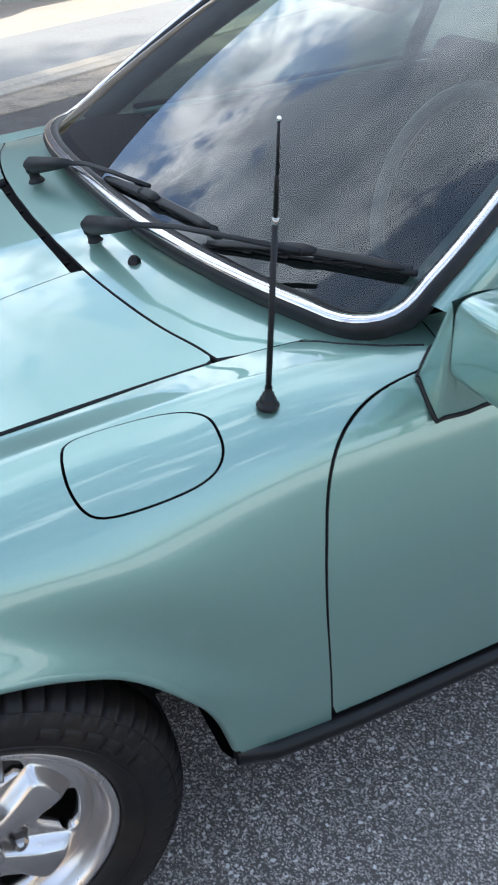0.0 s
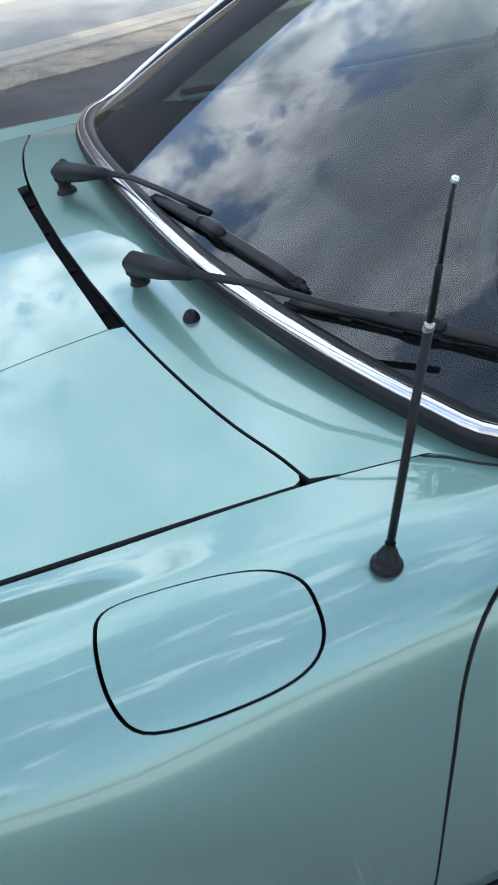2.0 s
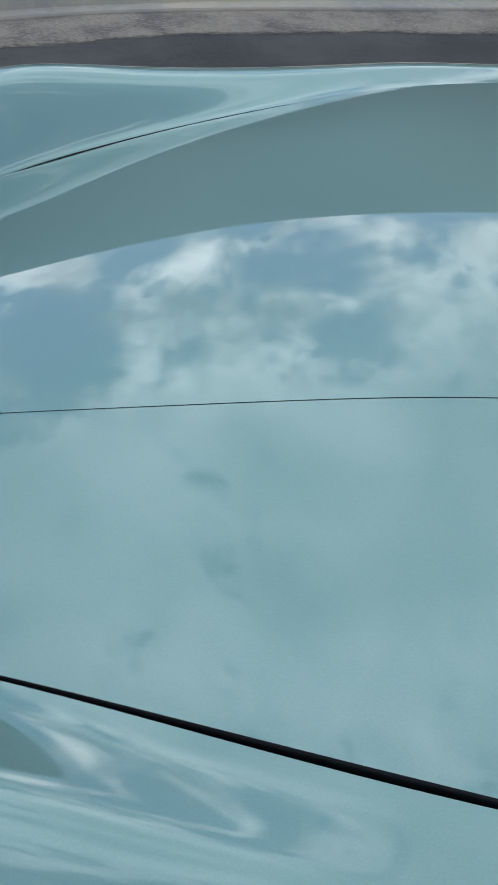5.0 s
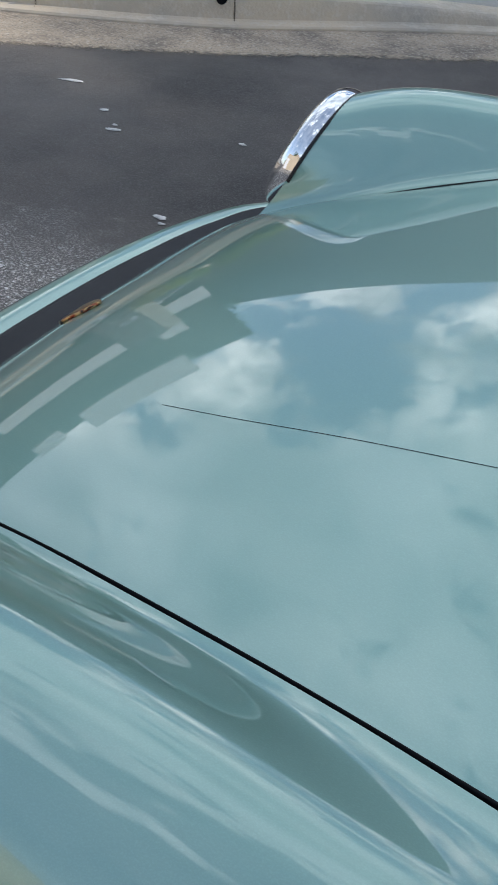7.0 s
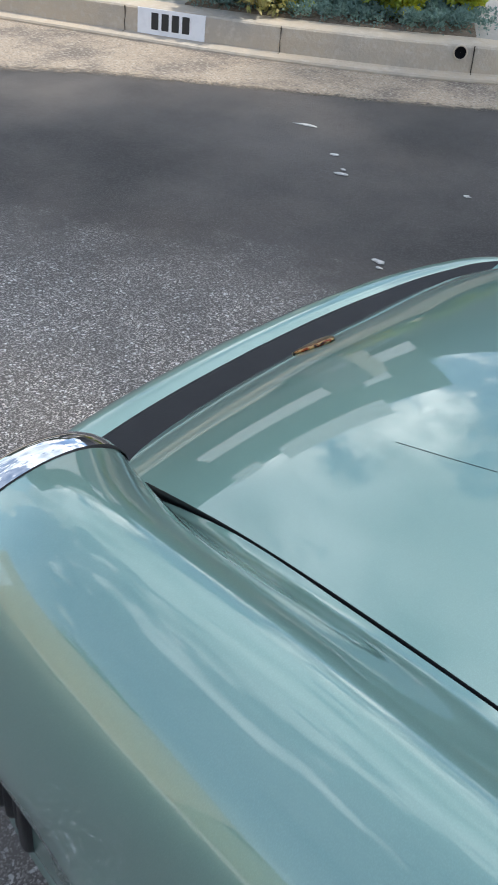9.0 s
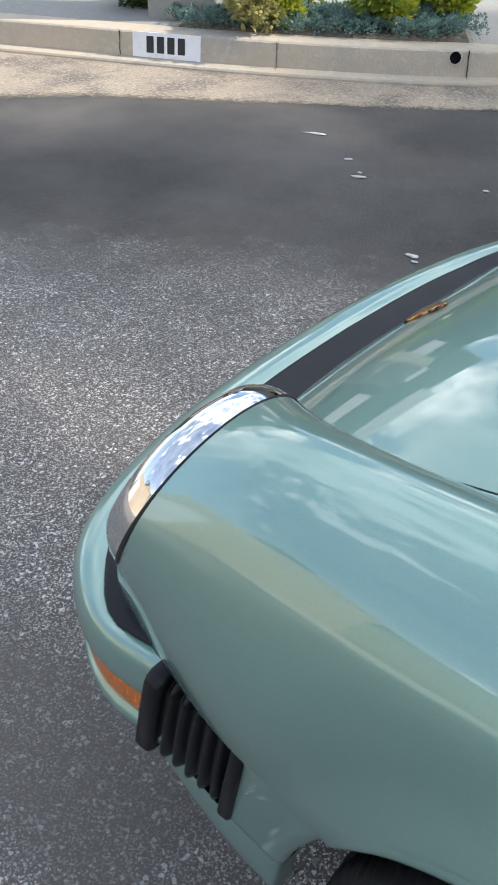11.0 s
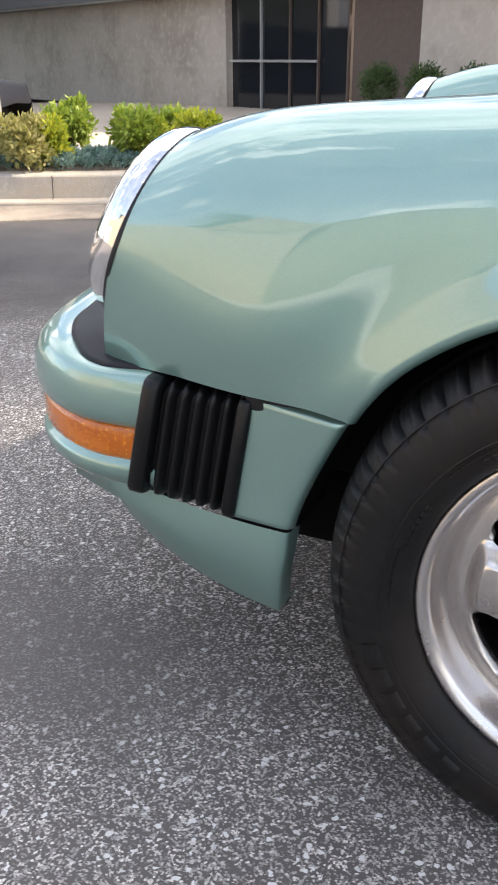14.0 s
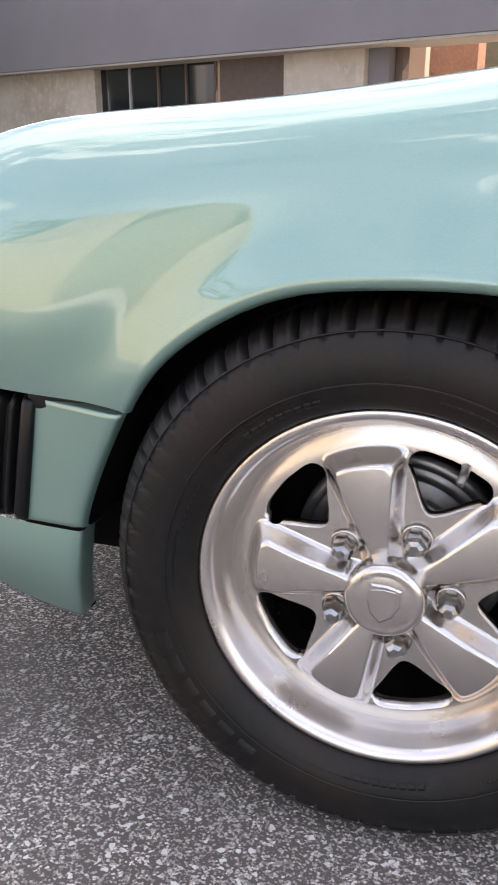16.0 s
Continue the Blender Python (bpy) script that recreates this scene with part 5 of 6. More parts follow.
for k in range(4):
    bm.faces.new([lo[k], lo[(k + 1) % 4], hi[(k + 1) % 4], hi[k]])
bm.faces.new(hi)
part("wall", bm, TANWALL, nh, smooth=False)
mid_ = [d1 * 1.0 - d2 * .02, d1 * 1.0 + d2 * 9]
o = [d1 * -.3 - d2 * .02, d1 * 2.3 - d2 * .02, d1 * 2.3 + d2 * 9, d1 * -.3 + d2 * 9]
bm = bmesh.new()
v = [bm.verts.new(q + Vector((0, 0, 3.16))) for q in o] + [bm.verts.new(q + Vector((0, 0, 3.75))) for q in mid_]
for f in ((0, 3, 5, 4), (1, 4, 5, 2), (0, 4, 1), (2, 5, 3), (0, 1, 2, 3)):
    bm.faces.new([v[k] for k in f])
part("roof", bm, material("roof_tile", (.42, .33, .24), .85, grain=[(4, (.48, .38, .28), .4, .7)]), nh, "low gable in tan", smooth=False)
bm = bmesh.new()
v = [bm.verts.new(d1 * u - d2 * .03 + Vector((0, 0, z))) for u, z in ((4.0, .1), (6.1, .1), (6.1, 2.25), (4.0, 2.25))]
bm.faces.new(v)
bmesh.ops.extrude_face_region(bm, geom=list(bm.faces))
for q in v:
    q.co -= d2 * .03
bmesh.ops.recalc_face_normals(bm, faces=list(bm.faces))
part("garage_door", bm, WHITE, nh, "white garage door", smooth=False)
pts = [d1 * -2.0 + d2 * .5, d1 * 1.9 + d2 * .5, d1 * 1.9 + d2 * 7, d1 * -2.0 + d2 * 7]
bm = bmesh.new()
lo, hi = [bm.verts.new(q) for q in pts], [bm.verts.new(q + Vector((0, 0, 3.42))) for q in pts]
for k in range(4):
    bm.faces.new([lo[k], lo[(k + 1) % 4], hi[(k + 1) % 4], hi[k]])
bm.faces.new(hi)
part("wing", bm, material("grey_stucco", (.33, .31, .24), .9, grain=[(.7, (.28, .27, .21), .4, .7)], bump=(60, .003, 5)), nh, "flat-roofed wing in duller stucco", smooth=False)
# paved forecourt along the near side of the street, out of view, paled to bounce light on the car
rows = [[(x, -4.4 + .25 * x - d, z) for d, z in ((0, -.02), (0, .10), (.03, .115), (3, .13), (7, .14), (14, .15))] for x in np.linspace(-9, 24, 24)]
tagged(part("pavement", face_out(grid_mesh(rows), (0, 0, 1)), material("bounce_paving", (.60, .57, .52), .85, grain=[(.8, (.53, .50, .45), .45, .7), (30, (.66, .63, .58), .5, .8)], bump=(90, .002, 6))), "unseen forecourt along the near side, paled to bounce light", "pavement", kind="structure")
# street trees beyond the house and along the near side
def tree(x, y, h, r, seed, z=-.4, n=5200):
    rng = random.Random(seed)
    t = tagged(new("tree"), "broad green street tree", "tree", "street trees")
    t.location = (x, y, z)
    part("trunk", tube([(0, 0, 0), (.1, 0, h * .3), (0, .1, h * .55)], [.22, .17, .10], 10), BARK, t)
    cl = []
    for k in range(16):
        q, f = rng.uniform(0, math.tau), rng.uniform(.1, .75) * r
        cl.append(((f * math.cos(q), f * math.sin(q), h * rng.uniform(.5, .92)), r * rng.uniform(.28, .46)))
        if k < 6:
            part("limb", tube([(0, 0, h * .35), tuple(Vector(cl[-1][0]) * .6 + Vector((0, 0, h * .16))), cl[-1][0]], [.10, .06, .03], 7), BARK, t)
    part("crown", leaves(rng, cl, n, .24, .5), LEAF["dark_leaf"], t)


for k, (x, y, h, r) in enumerate(((-24, 22, 6.5, 3.2), (-30, 15, 7.5, 3.6), (-22, 9, 5.0, 2.2), (-36, 24, 8, 4), (14, 17, 7, 3.4), (22, 12, 8, 4), (-14, -16, 8, 3.5), (-11.5, -5.6, 3.6, 1.6), (-10, -11, 6.5, 2.6), (8, -15, 7, 3.2), (18, -12, 7, 3.4), (-20.5, 18.5, 8.4, 3.4))):
    tree(x, y, h, r, 60 + k)

# tall unseen tree, added to keep the car out of the sun; it leans out over the street
rng = random.Random(90)
t = tagged(new("tree"), "unseen tall leaning tree added to shade the car", "tree", "street trees")
t.location = (11.2, 11.4, 0)
part("trunk", tube([(0, 0, 0), (-.1, -.3, 3.2), (-.4, -1.3, 6.4), (-.5, -2.6, 9.6)], [.30, .24, .17, .08], 12), BARK, t)
cl = []
for k in range(84):
    q, f = rng.uniform(0, math.tau), math.sqrt(rng.uniform(.02, 1))
    cl.append(((-.6 + 3.9 * f * math.cos(q), -4.1 + 4.9 * f * math.sin(q), rng.uniform(9.6, 12.4)), rng.uniform(.9, 1.4)))
    if k < 10:
        part("limb", tube([(-.3, -1.0, 5.2 + .25 * k), tuple(Vector(cl[-1][0]) * .6 + Vector((-.2, -.5, 3.0))), cl[-1][0]], [.10, .06, .02], 7), BARK, t)
part("crown", leaves(rng, cl, 52000, .20, .5), LEAF["dark_leaf"], t)

# asphalt
ASPHALT.use_nodes = True
add, link = nodes_of(ASPHALT.node_tree)
o, p = add("ShaderNodeOutputMaterial"), add("ShaderNodeBsdfPrincipled", Roughness=.78)
link(p.outputs[0], o.inputs[0])
co = add("ShaderNodeTexCoord")


def chips(scale, lo, hi, distort):
    n = add("ShaderNodeTexNoise", Scale=scale * 1.3, Detail=2.0)
    link(co.outputs["Object"], n.inputs["Vector"])
    mv = add("ShaderNodeVectorMath", operation="MULTIPLY_ADD")
    link(n.outputs["Color"], mv.inputs[0])
    mv.inputs[1].default_value = (distort,) * 3
    link(co.outputs["Object"], mv.inputs[2])
    v = add("ShaderNodeTexVoronoi", Scale=scale, Randomness=1.0)
    link(mv.outputs[0], v.inputs["Vector"])
    s = add("ShaderNodeSeparateColor")
    link(v.outputs["Color"], s.inputs[0])
    r = add("ShaderNodeMapRange")
    r.inputs["From Min"].default_value, r.inputs["From Max"].default_value = lo, hi
    link(s.outputs["Red"], r.inputs["Value"])
    rim_ = add("ShaderNodeTexVoronoi", Scale=scale, Randomness=1.0, feature="DISTANCE_TO_EDGE")
    link(mv.outputs[0], rim_.inputs["Vector"])
    e = add("ShaderNodeMapRange")
    e.inputs["From Min"].default_value, e.inputs["From Max"].default_value = .02, .075
    link(rim_.outputs["Distance"], e.inputs["Value"])
    m = add("ShaderNodeMath", operation="MULTIPLY")
    link(r.outputs[0], m.inputs[0])
    link(e.outputs[0], m.inputs[1])
    return m.outputs[0], s.outputs["Green"]


c1, g1 = chips(300.0, .74, .80, .0030)
thin = add("ShaderNodeTexNoise", Scale=5.5, Detail=5.0, Roughness=.65)
link(co.outputs["Object"], thin.inputs["Vector"])
tr = add("ShaderNodeMapRange")
tr.inputs["From Min"].default_value, tr.inputs["From Max"].default_value, tr.inputs["To Min"].default_value = .36, .56, .45
link(thin.outputs["Fac"], tr.inputs["Value"])
tm = add("ShaderNodeMath", operation="MULTIPLY")
link(c1, tm.inputs[0])
link(tr.outputs[0], tm.inputs[1])
c1 = tm.outputs[0]
# a darker worn patch in which few chips show, with a frayed outline
spot = add("ShaderNodeMapping")
spot.inputs["Location"].default_value = (.88, .69, 0)
link(co.outputs["Object"], spot.inputs["Vector"])
spin = add("ShaderNodeMapping")
spin.inputs["Rotation"].default_value = (0, 0, radians(24))
spin.inputs["Scale"].default_value = (1.0, 2.1, 1.0)
link(spot.outputs[0], spin.inputs["Vector"])
far_ = add("ShaderNodeVectorMath", operation="LENGTH")
link(spin.outputs[0], far_.inputs[0])
torn = add("ShaderNodeTexNoise", Scale=7.0, Detail=7.0, Roughness=.65)
link(co.outputs["Object"], torn.inputs["Vector"])
gap_ = add("ShaderNodeMath", operation="MULTIPLY_ADD")
link(torn.outputs["Fac"], gap_.inputs[0])
gap_.inputs[1].default_value = .55
link(far_.outputs["Value"], gap_.inputs[2])
worn = add("ShaderNodeMapRange")
worn.inputs["From Min"].default_value, worn.inputs["From Max"].default_value = .48, .82
worn.inputs["To Min"].default_value, worn.inputs["To Max"].default_value = .22, 1.0
link(gap_.outputs[0], worn.inputs["Value"])


def thinned(c):
    m = add("ShaderNodeMath", operation="MULTIPLY")
    link(c, m.inputs[0])
    link(worn.outputs[0], m.inputs[1])
    return m.outputs[0]


c1 = thinned(c1)
c2, g2 = chips(340.0, .62, .80, .0025)
c3, g3 = chips(150.0, .945, .960, .004)
c2, c3 = thinned(c2), thinned(c3)
big = add("ShaderNodeTexNoise", Scale=1.3, Detail=6.0, Roughness=.6)
link(co.outputs["Object"], big.inputs["Vector"])
base = add("ShaderNodeMix", data_type="RGBA", A=(.085, .073, .066, 1), B=(.155, .137, .124, 1))
link(big.outputs["Fac"], base.inputs["Factor"])
m2 = add("ShaderNodeMix", data_type="RGBA", B=(.40, .365, .34, 1))
link(c2, m2.inputs["Factor"])
link(base.outputs["Result"], m2.inputs["A"])
tone = add("ShaderNodeMix", data_type="RGBA", A=(.55, .50, .455, 1), B=(.95, .885, .82, 1))
link(g1, tone.inputs["Factor"])
m1 = add("ShaderNodeMix", data_type="RGBA")
link(c1, m1.inputs["Factor"])
link(m2.outputs["Result"], m1.inputs["A"])
link(tone.outputs["Result"], m1.inputs["B"])
# a smooth sealed band runs beside the kerb, with a frayed edge
dist = add("ShaderNodeVectorMath", operation="DOT_PRODUCT")
link(co.outputs["Object"], dist.inputs[0])
dist.inputs[1].default_value = (-.477, .879, 0)
fray = add("ShaderNodeTexNoise", Scale=3.0, Detail=8.0, Roughness=.7)
link(co.outputs["Object"], fray.inputs["Vector"])
fr2 = add("ShaderNodeMath", operation="MULTIPLY_ADD")
link(fray.outputs["Fac"], fr2.inputs[0])
fr2.inputs[1].default_value = 1.3
link(dist.outputs["Value"], fr2.inputs[2])
band = add("ShaderNodeMapRange")
band.inputs["From Min"].default_value, band.inputs["From Max"].default_value = 1.92, 2.46
link(fr2.outputs[0], band.inputs["Value"])
blot = add("ShaderNodeTexNoise", Scale=.9, Detail=6.0, Roughness=.6)
link(co.outputs["Object"], blot.inputs["Vector"])
seal_ = add("ShaderNodeMix", data_type="RGBA", A=(.054, .047, .044, 1), B=(.165, .145, .128, 1))
br = add("ShaderNodeMapRange")
br.inputs["From Min"].default_value, br.inputs["From Max"].default_value = .38, .72
link(blot.outputs["Fac"], br.inputs["Value"])
link(br.outputs[0], seal_.inputs["Factor"])
spk = add("ShaderNodeMath", operation="MULTIPLY")
link(c2, spk.inputs[0])
spk.inputs[1].default_value = .35
seal2 = add("ShaderNodeMix", data_type="RGBA", B=(.25, .24, .23, 1))
link(spk.outputs[0], seal2.inputs["Factor"])
link(seal_.outputs["Result"], seal2.inputs["A"])
fin = add("ShaderNodeMix", data_type="RGBA")
link(band.outputs[0], fin.inputs["Factor"])
m0 = add("ShaderNodeMix", data_type="RGBA", B=(.80, .78, .75, 1))
link(c3, m0.inputs["Factor"])
link(m1.outputs["Result"], m0.inputs["A"])
link(m0.outputs["Result"], fin.inputs["A"])
link(seal2.outputs["Result"], fin.inputs["B"])
link(fin.outputs["Result"], p.inputs["Base Color"])
hsum = add("ShaderNodeMath", operation="ADD")
link(c1, hsum.inputs[0])
link(c2, hsum.inputs[1])
b = add("ShaderNodeBump")
b.inputs["Distance"].default_value = .003
link(hsum.outputs[0], b.inputs["Height"])
link(b.outputs[0], p.inputs["Normal"])
# ---- antenna, wipers, nozzles, mirror ----
ant = new("antenna")
ant.parent = car
b0 = Vector((.470, -.728, .8655))
ax = (Vector((.487, -.739, 1.187)) - b0).normalized()
bm = lathe([(-.002, .0005), (-.002, .0138), (.001, .0143), (.0035, .0138), (.0042, .0112), (.009, .0104), (.0125, .0090), (.0132, .0076), (.0175, .0070), (.0185, .0048), (.026, .0046)], 28)
bm.transform(Matrix.Translation(b0) @ ax.to_track_quat("Y", "Z").to_matrix().to_4x4())
part("base", bm, PLASTIC, ant, "black rubber antenna foot")
p = lambda h: tuple(b0 + ax * h)
part("mast", tube([p(.022), p(.222)], .0036, 12), SEAL, ant)
part("collar", tube([p(.2215), p(.2225), p(.229), p(.230)], [.0030, .0041, .0041, .0028], 12), STEEL, ant, "bright metal collar")
part("sleeve", tube([p(.229), p(.270), p(.273)], [.0029, .0027, .0020], 12), PLASTIC, ant)
part("whip", tube([p(.272), p(.326)], [.0020, .0017], 10), PLASTIC, ant)
bm = bmesh.new()
bmesh.ops.create_uvsphere(bm, u_segments=16, v_segments=10, radius=.0028)
bm.transform(Matrix.Translation(p(.328)))
part("tip", bm, CHROME, ant, "small chrome tip")


def wiper(pivot, elbow, mid, joint, tip, tail):
    w = new("wiper")
    w.parent = car
    pv = Vector(pivot)
    bm = lathe([(-.042, .0005), (-.042, .0165), (-.030, .0160), (-.027, .0135), (-.024, .0105), (-.014, .0105), (-.010, .0135), (0, .0130)], 24)
    bm.transform(Matrix.Translation(pv) @ Vector((-.18, 0, .98)).to_track_quat("Y", "Z").to_matrix().to_4x4())
    part("pivot", bm, SEAL, w)
    # arm: a broad head, then a slim bar
    def bar(pts, wid, thick, mat, name):
        rows = []
        P = [Vector(q) for q in pts]
        for i, q in enumerate(P):
            d = (P[min(i + 1, len(P) - 1)] - P[max(i - 1, 0)]).normalized()
            u = Vector((-.54, 0, .84))
            u = (u - d * u.dot(d)).normalized()
            v = d.cross(u)
            a, b = wid[i] / 2, thick[i] / 2
            rim_ = [(a * math.copysign(abs(math.cos(w_)) ** .6, math.cos(w_)), b * math.copysign(abs(math.sin(w_)) ** .6, math.sin(w_))) for w_ in [math.tau * (k + .5) / 12 for k in range(12)]]
            rows.append([tuple(q + v * x + u * y) for x, y in rim_])
        bm = grid_mesh(rows, close=True)
        bm.verts.ensure_lookup_table()
        vs = list(bm.verts)
        bm.faces.new(vs[:12])
        bm.faces.new(vs[-12:])
        part(name, bm, mat, w)
    el = Vector(elbow)
    bar([tuple(pv + (pv - el).normalized() * .010), tuple(pv), tuple(pv.lerp(el, .5)), tuple(el)], [.020, .028, .023, .014], [.020, .030, .023, .011], SEAL, "arm_head")
    bar([elbow, tuple(Vector(elbow).lerp(Vector(mid), .5) + Vector((-.003, 0, .006))), mid, joint], [.010, .009, .008, .008], [.006, .005, .005, .005], SEAL, "arm")
    # blade: carrier bow with slots, and the rubber below
    t0, t1 = Vector(tail), Vector(tip)
    up = Vector((-.54, 0, .84))
    bow = [tuple(t0.lerp(t1, k) + up * (.010 + .012 * math.sin(math.pi * k))) for k in np.linspace(.04, .96, 15)]
    bar(bow, [.007] + [.014] * 13 + [.007], [.006] * 15, PLASTIC, "carrier")
    mid_ = t0.lerp(t1, .5) + up * .024
    ax_ = (t1 - t0).normalized()
    bar([tuple(mid_ - ax_ * .030), tuple(mid_ - ax_ * .012), tuple(mid_ + ax_ * .012), tuple(mid_ + ax_ * .030)], [.010, .019, .019, .010], [.008, .013, .013, .008], PLASTIC, "bridge")
    for k in (.04, .24, .42, .58, .76, .96):
        q = t0.lerp(t1, k) + up * .0065
        bar([tuple(q - ax_ * .006), tuple(q + ax_ * .006)], [.014] * 2, [.010] * 2, PLASTIC, "claw")
    for a, c in ((.04, .42), (.58, .96)):
        sub = [tuple(t0.lerp(t1, a + (c - a) * k) + up * (.005 + .009 * math.sin(math.pi * k))) for k in np.linspace(0, 1, 9)]
        bar(sub, [.007] + [.012] * 7 + [.007], [.005] * 9, PLASTIC, "yoke")
    bar([tuple(t0.lerp(t1, k) + up * .004) for k in np.linspace(0, 1, 9)], [.007] * 9, [.008] * 9, SEAL, "rubber")


wiper((.427, -.187, .928), (.452, -.330, .968), (.535, -.490, .985), (.600, -.570, .978), (.716, -.672, .955), (.540, -.392, .935))
wiper((.424, .182, .934), (.470, .070, .958), (.510, -.060, .968), (.540, -.165, .966), (.562, -.400, .952), (.508, -.030, .944))
for y in (-.306, .318):
    nz = new("washer_nozzle")
    nz.parent = car
    z = float(hood_z(np.array([.456]), np.array([y]))[0])
    bm = lathe([(-.004, .0105), (.001, .0105), (.004, .0098), (.009, .0068), (.0115, .0035), (.0122, .0003)], 22)
    bm.transform(Matrix.Translation((.457, y, z)) @ Vector((-.12, 0, 1)).to_track_quat("Y", "Z").to_matrix().to_4x4())
    part("cap", bm, PLASTIC, nz, "black plastic washer nozzle")

# door mirror, on the near door
mir = new("door_mirror")
mir.parent = car
def six(poly):
    p = np.array(poly)
    return [p[i] + (p[(i + 1) % len(p)] - p[i]) * k for i in range(len(p)) for k in (0, .04, .3, .7, .96)]


foot = [(.664, -.756, .863), (.669, -.793, .817), (.757, -.797, .821), (.790, -.768, .866), (.745, -.735, .886), (.700, -.730, .884)]
top = [(.674, -.795, .978), (.682, -.802, .884), (.745, -.802, .884), (.772, -.802, .930), (.745, -.798, .980), (.705, -.794, .982)]
rows = []
for k in np.linspace(0, 1, 13):
    e = .18 * k + .82 * k * k * (3 - 2 * k)
    rows.append([tuple(np.array(a) * (1 - e) + np.array(b) * e) for a, b in zip(smooth_line(six(foot), 48, closed=True), smooth_line(six(top), 48, closed=True))])
part("foot", grid_mesh(rows, close=True), PAINT, mir)
part("gasket", tube([tuple(q) for q in smooth_line(six(foot), 48, closed=True)] + [tuple(smooth_line(six(foot), 48, closed=True)[0])], .0036, 8), SEAL, mir, "black rubber gasket")


def head_ring(y, s):
    """A rounded oblong across the mirror head."""
    r = []
    for a in np.linspace(0, math.tau, 49)[:-1]:
        ca, sa = math.cos(a), math.sin(a)
        r.append((.732 + .060 * s * math.copysign(abs(ca) ** .34, ca), y, .931 + .054 * s * math.copysign(abs(sa) ** .34, sa)))
    return r


part("shell", grid_mesh([head_ring(y, s) for y, s in ((-.8035, .0), (-.8035, .95), (-.8045, .985), (-.8075, 1.0), (-.85, 1.005), (-.93, 1.0), (-.965, .985), (-.982, .94), (-.990, .84), (-.993, .0))], close=True), PAINT, mir)
part("joint", grid_mesh([head_ring(y, s) for y, s in ((-.8015, .0), (-.8015, .955), (-.8034, .955))], close=True), SEAL, mir, "dark joint between foot and head")
bm = bmesh.new()
box(bm, .790, .795, -.978, -.818, .886, .976, .004)
part("glass", bm, CHROME, mir)

# seam between cowl and wing, running on under the windshield to the mirror
part("wing_seam", tube([(.5660, -.6300, .8810), (.5838, -.6431, .8829), (.6049, -.6645, .8837), (.6281, -.6815, .8836), (.6517, -.6975, .8831), (.6786, -.7085, .8817), (.700, -.716, .880)], .0016, 8), SEAL, car)
# ---- cabin ----
# wheel rim coloured paler than the cabin for the light it catches
RIMGRIP = material("lifted_rim_grip", (.05, .05, .052), .42, grain=[(30, (.035, .035, .037), .4, .7)])
# body green with the cabin's shade put into the colour
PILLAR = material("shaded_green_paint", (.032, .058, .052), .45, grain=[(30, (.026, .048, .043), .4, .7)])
inside_ = new("cabin")
inside_.parent = car
rows = []
for t, x, z in ((0, .56, .905), (.3, .66, .915), (.6, .78, .905), (.8, .83, .86), (1, .84, .70)):
    rows.append([(x + .06 * abs(q) ** 3 * (1 - t), q * .64, z - .015 * abs(q) ** 2) for q in np.linspace(-1, 1, 17)])
part("dashboard", grid_mesh(rows), CABIN, inside_, "dark dashboard top")
wc = Vector((1.02, -.33, .90))
wm = Matrix.Translation(wc) @ Matrix.Rotation(radians(-68), 4, "Y")
pts = [tuple(wm @ Vector((.185 * math.cos(a), .185 * math.sin(a), 0))) for a in np.linspace(0, math.tau, 41)]
part("steering_wheel", tube(pts, .014, 10, cap=False), RIMGRIP, inside_, "thin dark steering wheel")
for a in (90, 210, 330):
    e = wm @ Vector((.18 * math.cos(radians(a)), .18 * math.sin(radians(a)), 0))
    part("spoke", tube([tuple(wm @ Vector((0, 0, .02))), tuple(e)], .012, 8), CABIN, inside_)
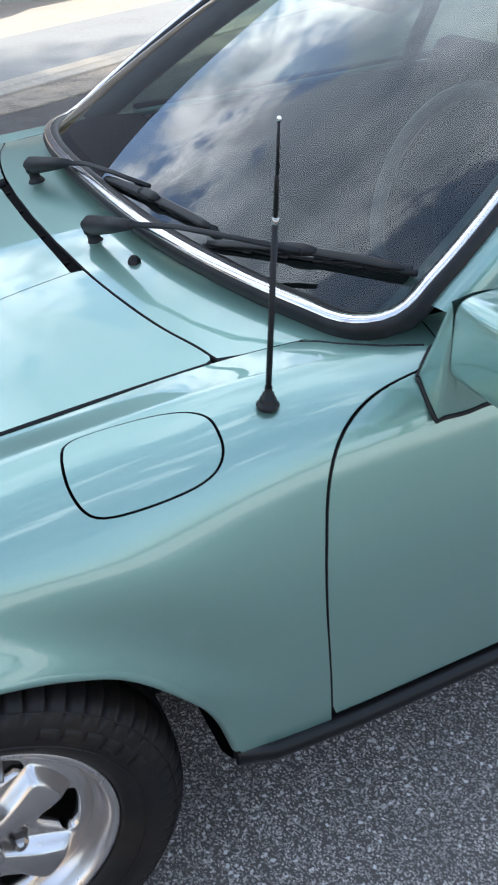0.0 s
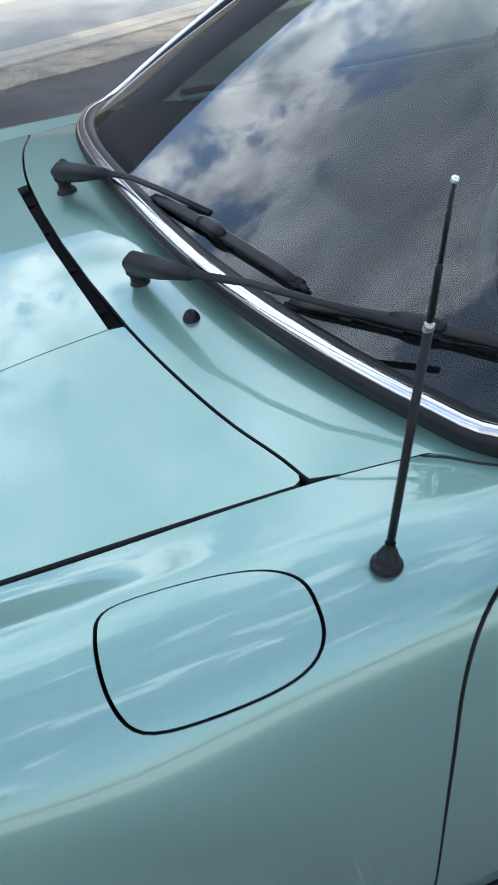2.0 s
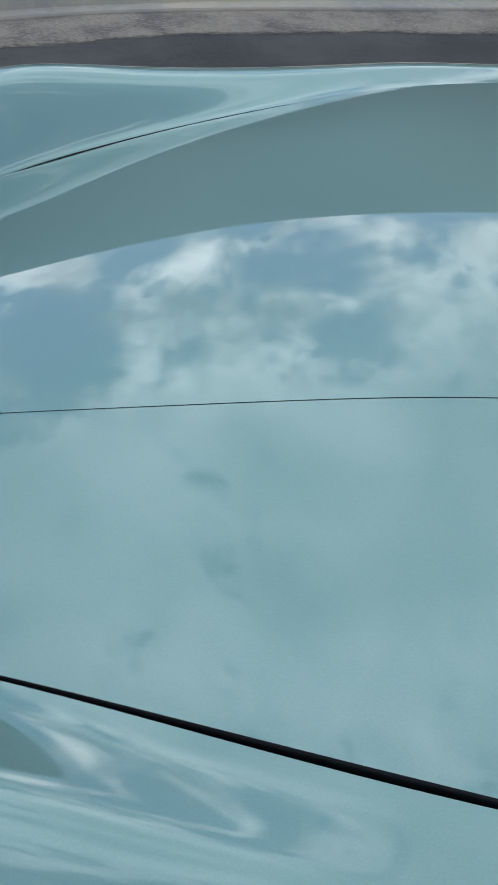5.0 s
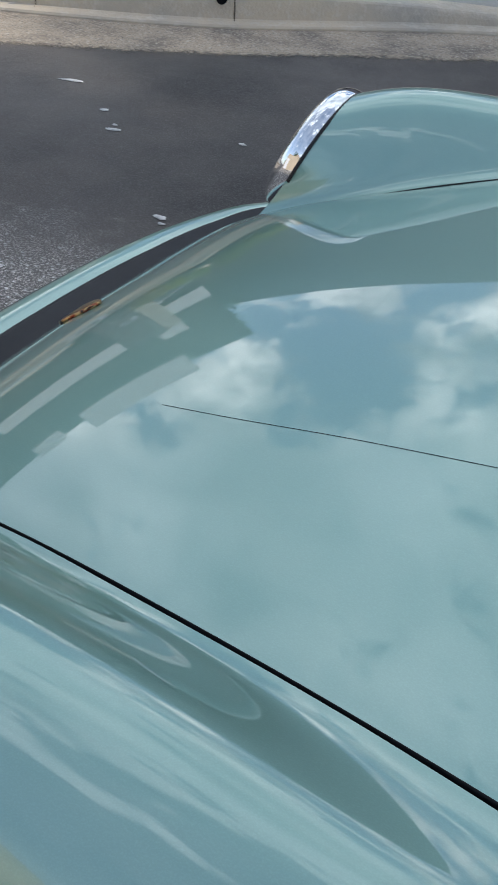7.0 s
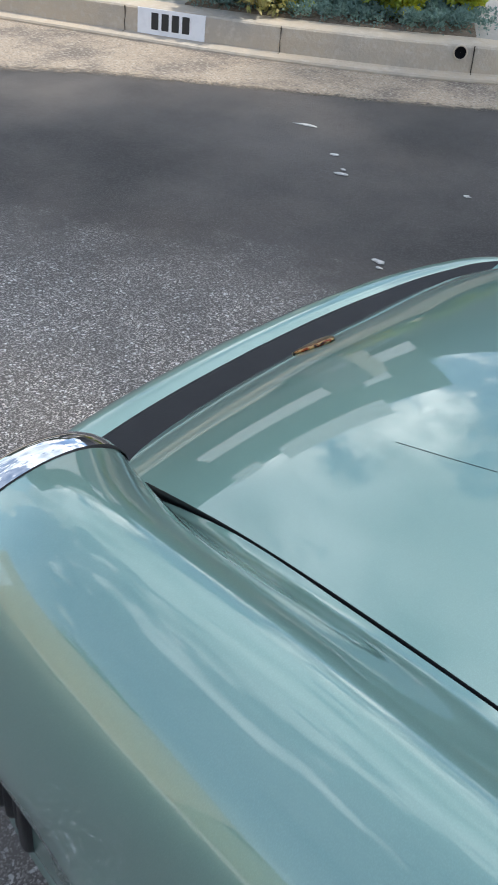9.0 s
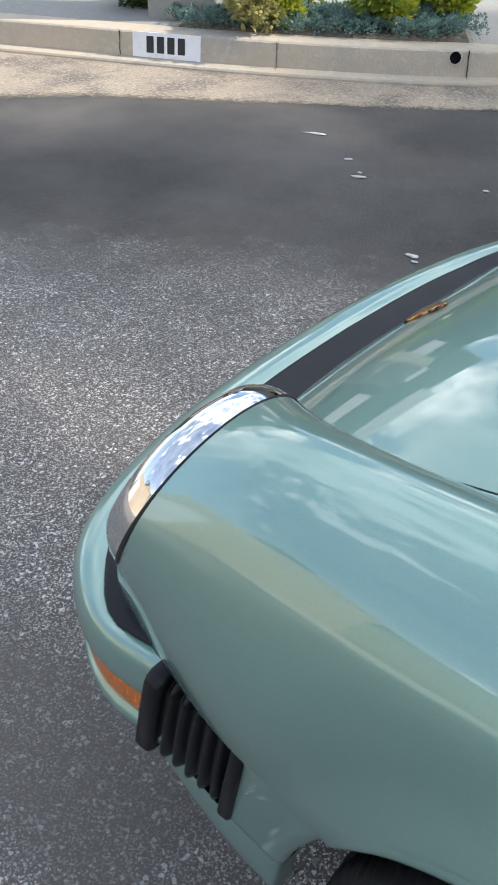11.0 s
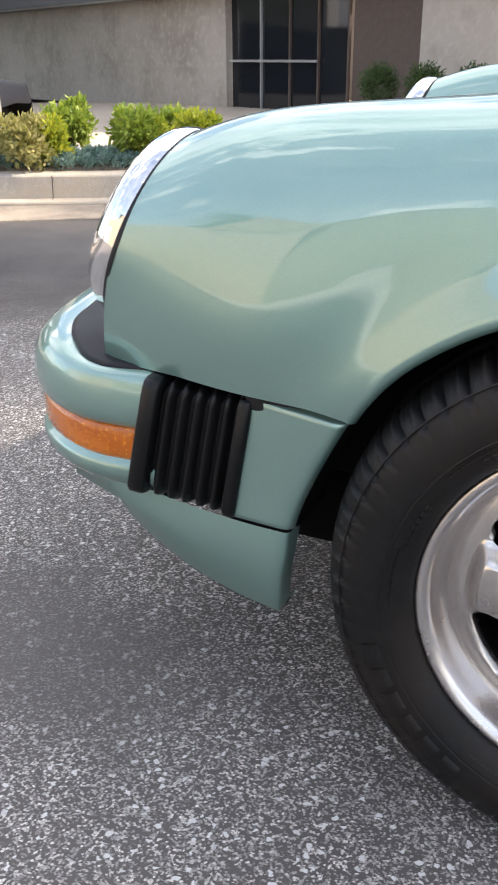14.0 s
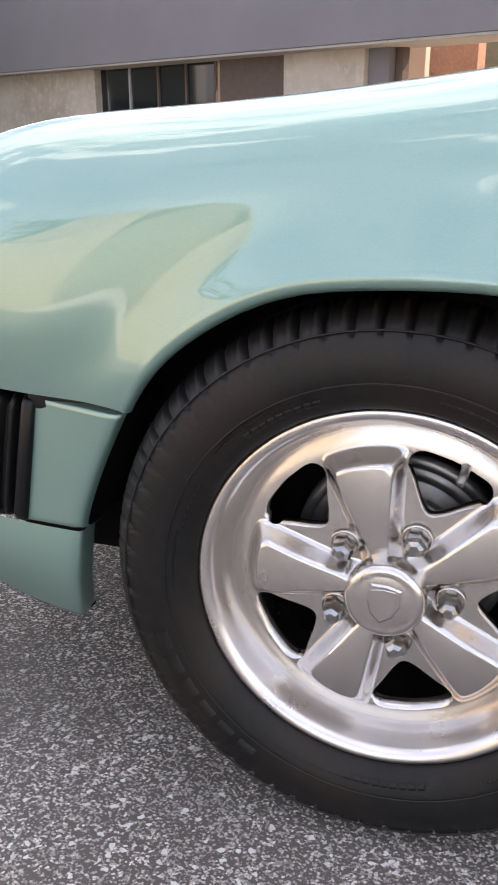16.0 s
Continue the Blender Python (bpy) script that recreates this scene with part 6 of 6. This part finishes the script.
for y in (-.33, .33):
    seat = new("seat")
    seat.parent = inside_
    for nm, x0, x1, y0, y1, z0, z1, rot in (("cushion", 1.05, 1.55, y - .24, y + .24, .42, .58, 0), ("backrest", 1.50, 1.63, y - .24, y + .24, .50, 1.02, 14), ("headrest", 1.60, 1.70, y - .13, y + .13, 1.02, 1.20, 14)):
        bm = bmesh.new()
        box(bm, x0, x1, y0, y1, z0, z1, .04)
        if rot:
            bmesh.ops.rotate(bm, cent=(1.5, y, .5), matrix=Matrix.Rotation(radians(rot), 3, "Y"), verts=bm.verts)
        part(nm, bm, CABIN, seat)
bm = bmesh.new()
box(bm, .60, 2.5, -.66, .66, .30, .36, .01)
part("carpet", bm, CABIN, inside_)
bm = bmesh.new()
box(bm, 2.2, 2.26, -.62, .62, .36, .90, .02)
part("rear_panel", bm, CABIN, inside_)
for s in (-1, 1):
    rows = [[(x, s * (float(side(np.array([x]), np.array([.0]))[0, 1]) - .012), z) for z in (.40, .6, .80, float(side(np.array([x]), np.array([.0]))[0, 2]) - .004)] for x in np.linspace(.70, 2.4, 12)]
    part("door_card", grid_mesh(rows), CABIN, inside_)
    part("sill_cap", tube([(x, s * (float(side(np.array([x]), np.array([.0]))[0, 1]) - .004), float(side(np.array([x]), np.array([.0]))[0, 2]) + .004) for x in np.linspace(.80, 1.6, 8)], .010, 8), PAINT, inside_)
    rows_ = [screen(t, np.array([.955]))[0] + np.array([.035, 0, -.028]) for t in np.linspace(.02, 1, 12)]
    part("pillar_cover", tube([(p[0], s * p[1], p[2]) for p in rows_], .026, 10), PILLAR, inside_, "windshield pillar in body green, darkened for cabin shade")
    part("window_pillar", tube([(1.62, s * .672, .90), (1.66, s * .60, 1.10), (1.68, s * .520, 1.25)], .022, 8), CABIN, inside_)
bm = bmesh.new()
box(bm, 1.02, 1.05, -.12, .12, 1.17, 1.23, .012)
part("rear_view_mirror", bm, CABIN, inside_)
for s in (-1, 1):
    bm = bmesh.new()
    box(bm, 1.06, 1.24, s * .30 - .17, s * .30 + .17, 1.232, 1.246, .006)
    part("sun_visor", bm, TRIM, inside_)

# edge of the clear film on the hood
film = smooth_line([(.380, -.268), (.269, -.266), (.150, -.270), (0, -.274), (-.15, -.271), (-.27, -.267), (-.352, -.260)], 60)
rows = [[(x, y - .0003, float(hood_z(np.array([x]), np.array([y]))[0]) + .0002), (x, y, float(hood_z(np.array([x]), np.array([y]))[0]) + .0006), (x, y + .0003, float(hood_z(np.array([x]), np.array([y]))[0]) + .0002)] for x, y in film]
part("film_edge", grid_mesh(rows), TRIM, car, "thin edge of clear protective film")
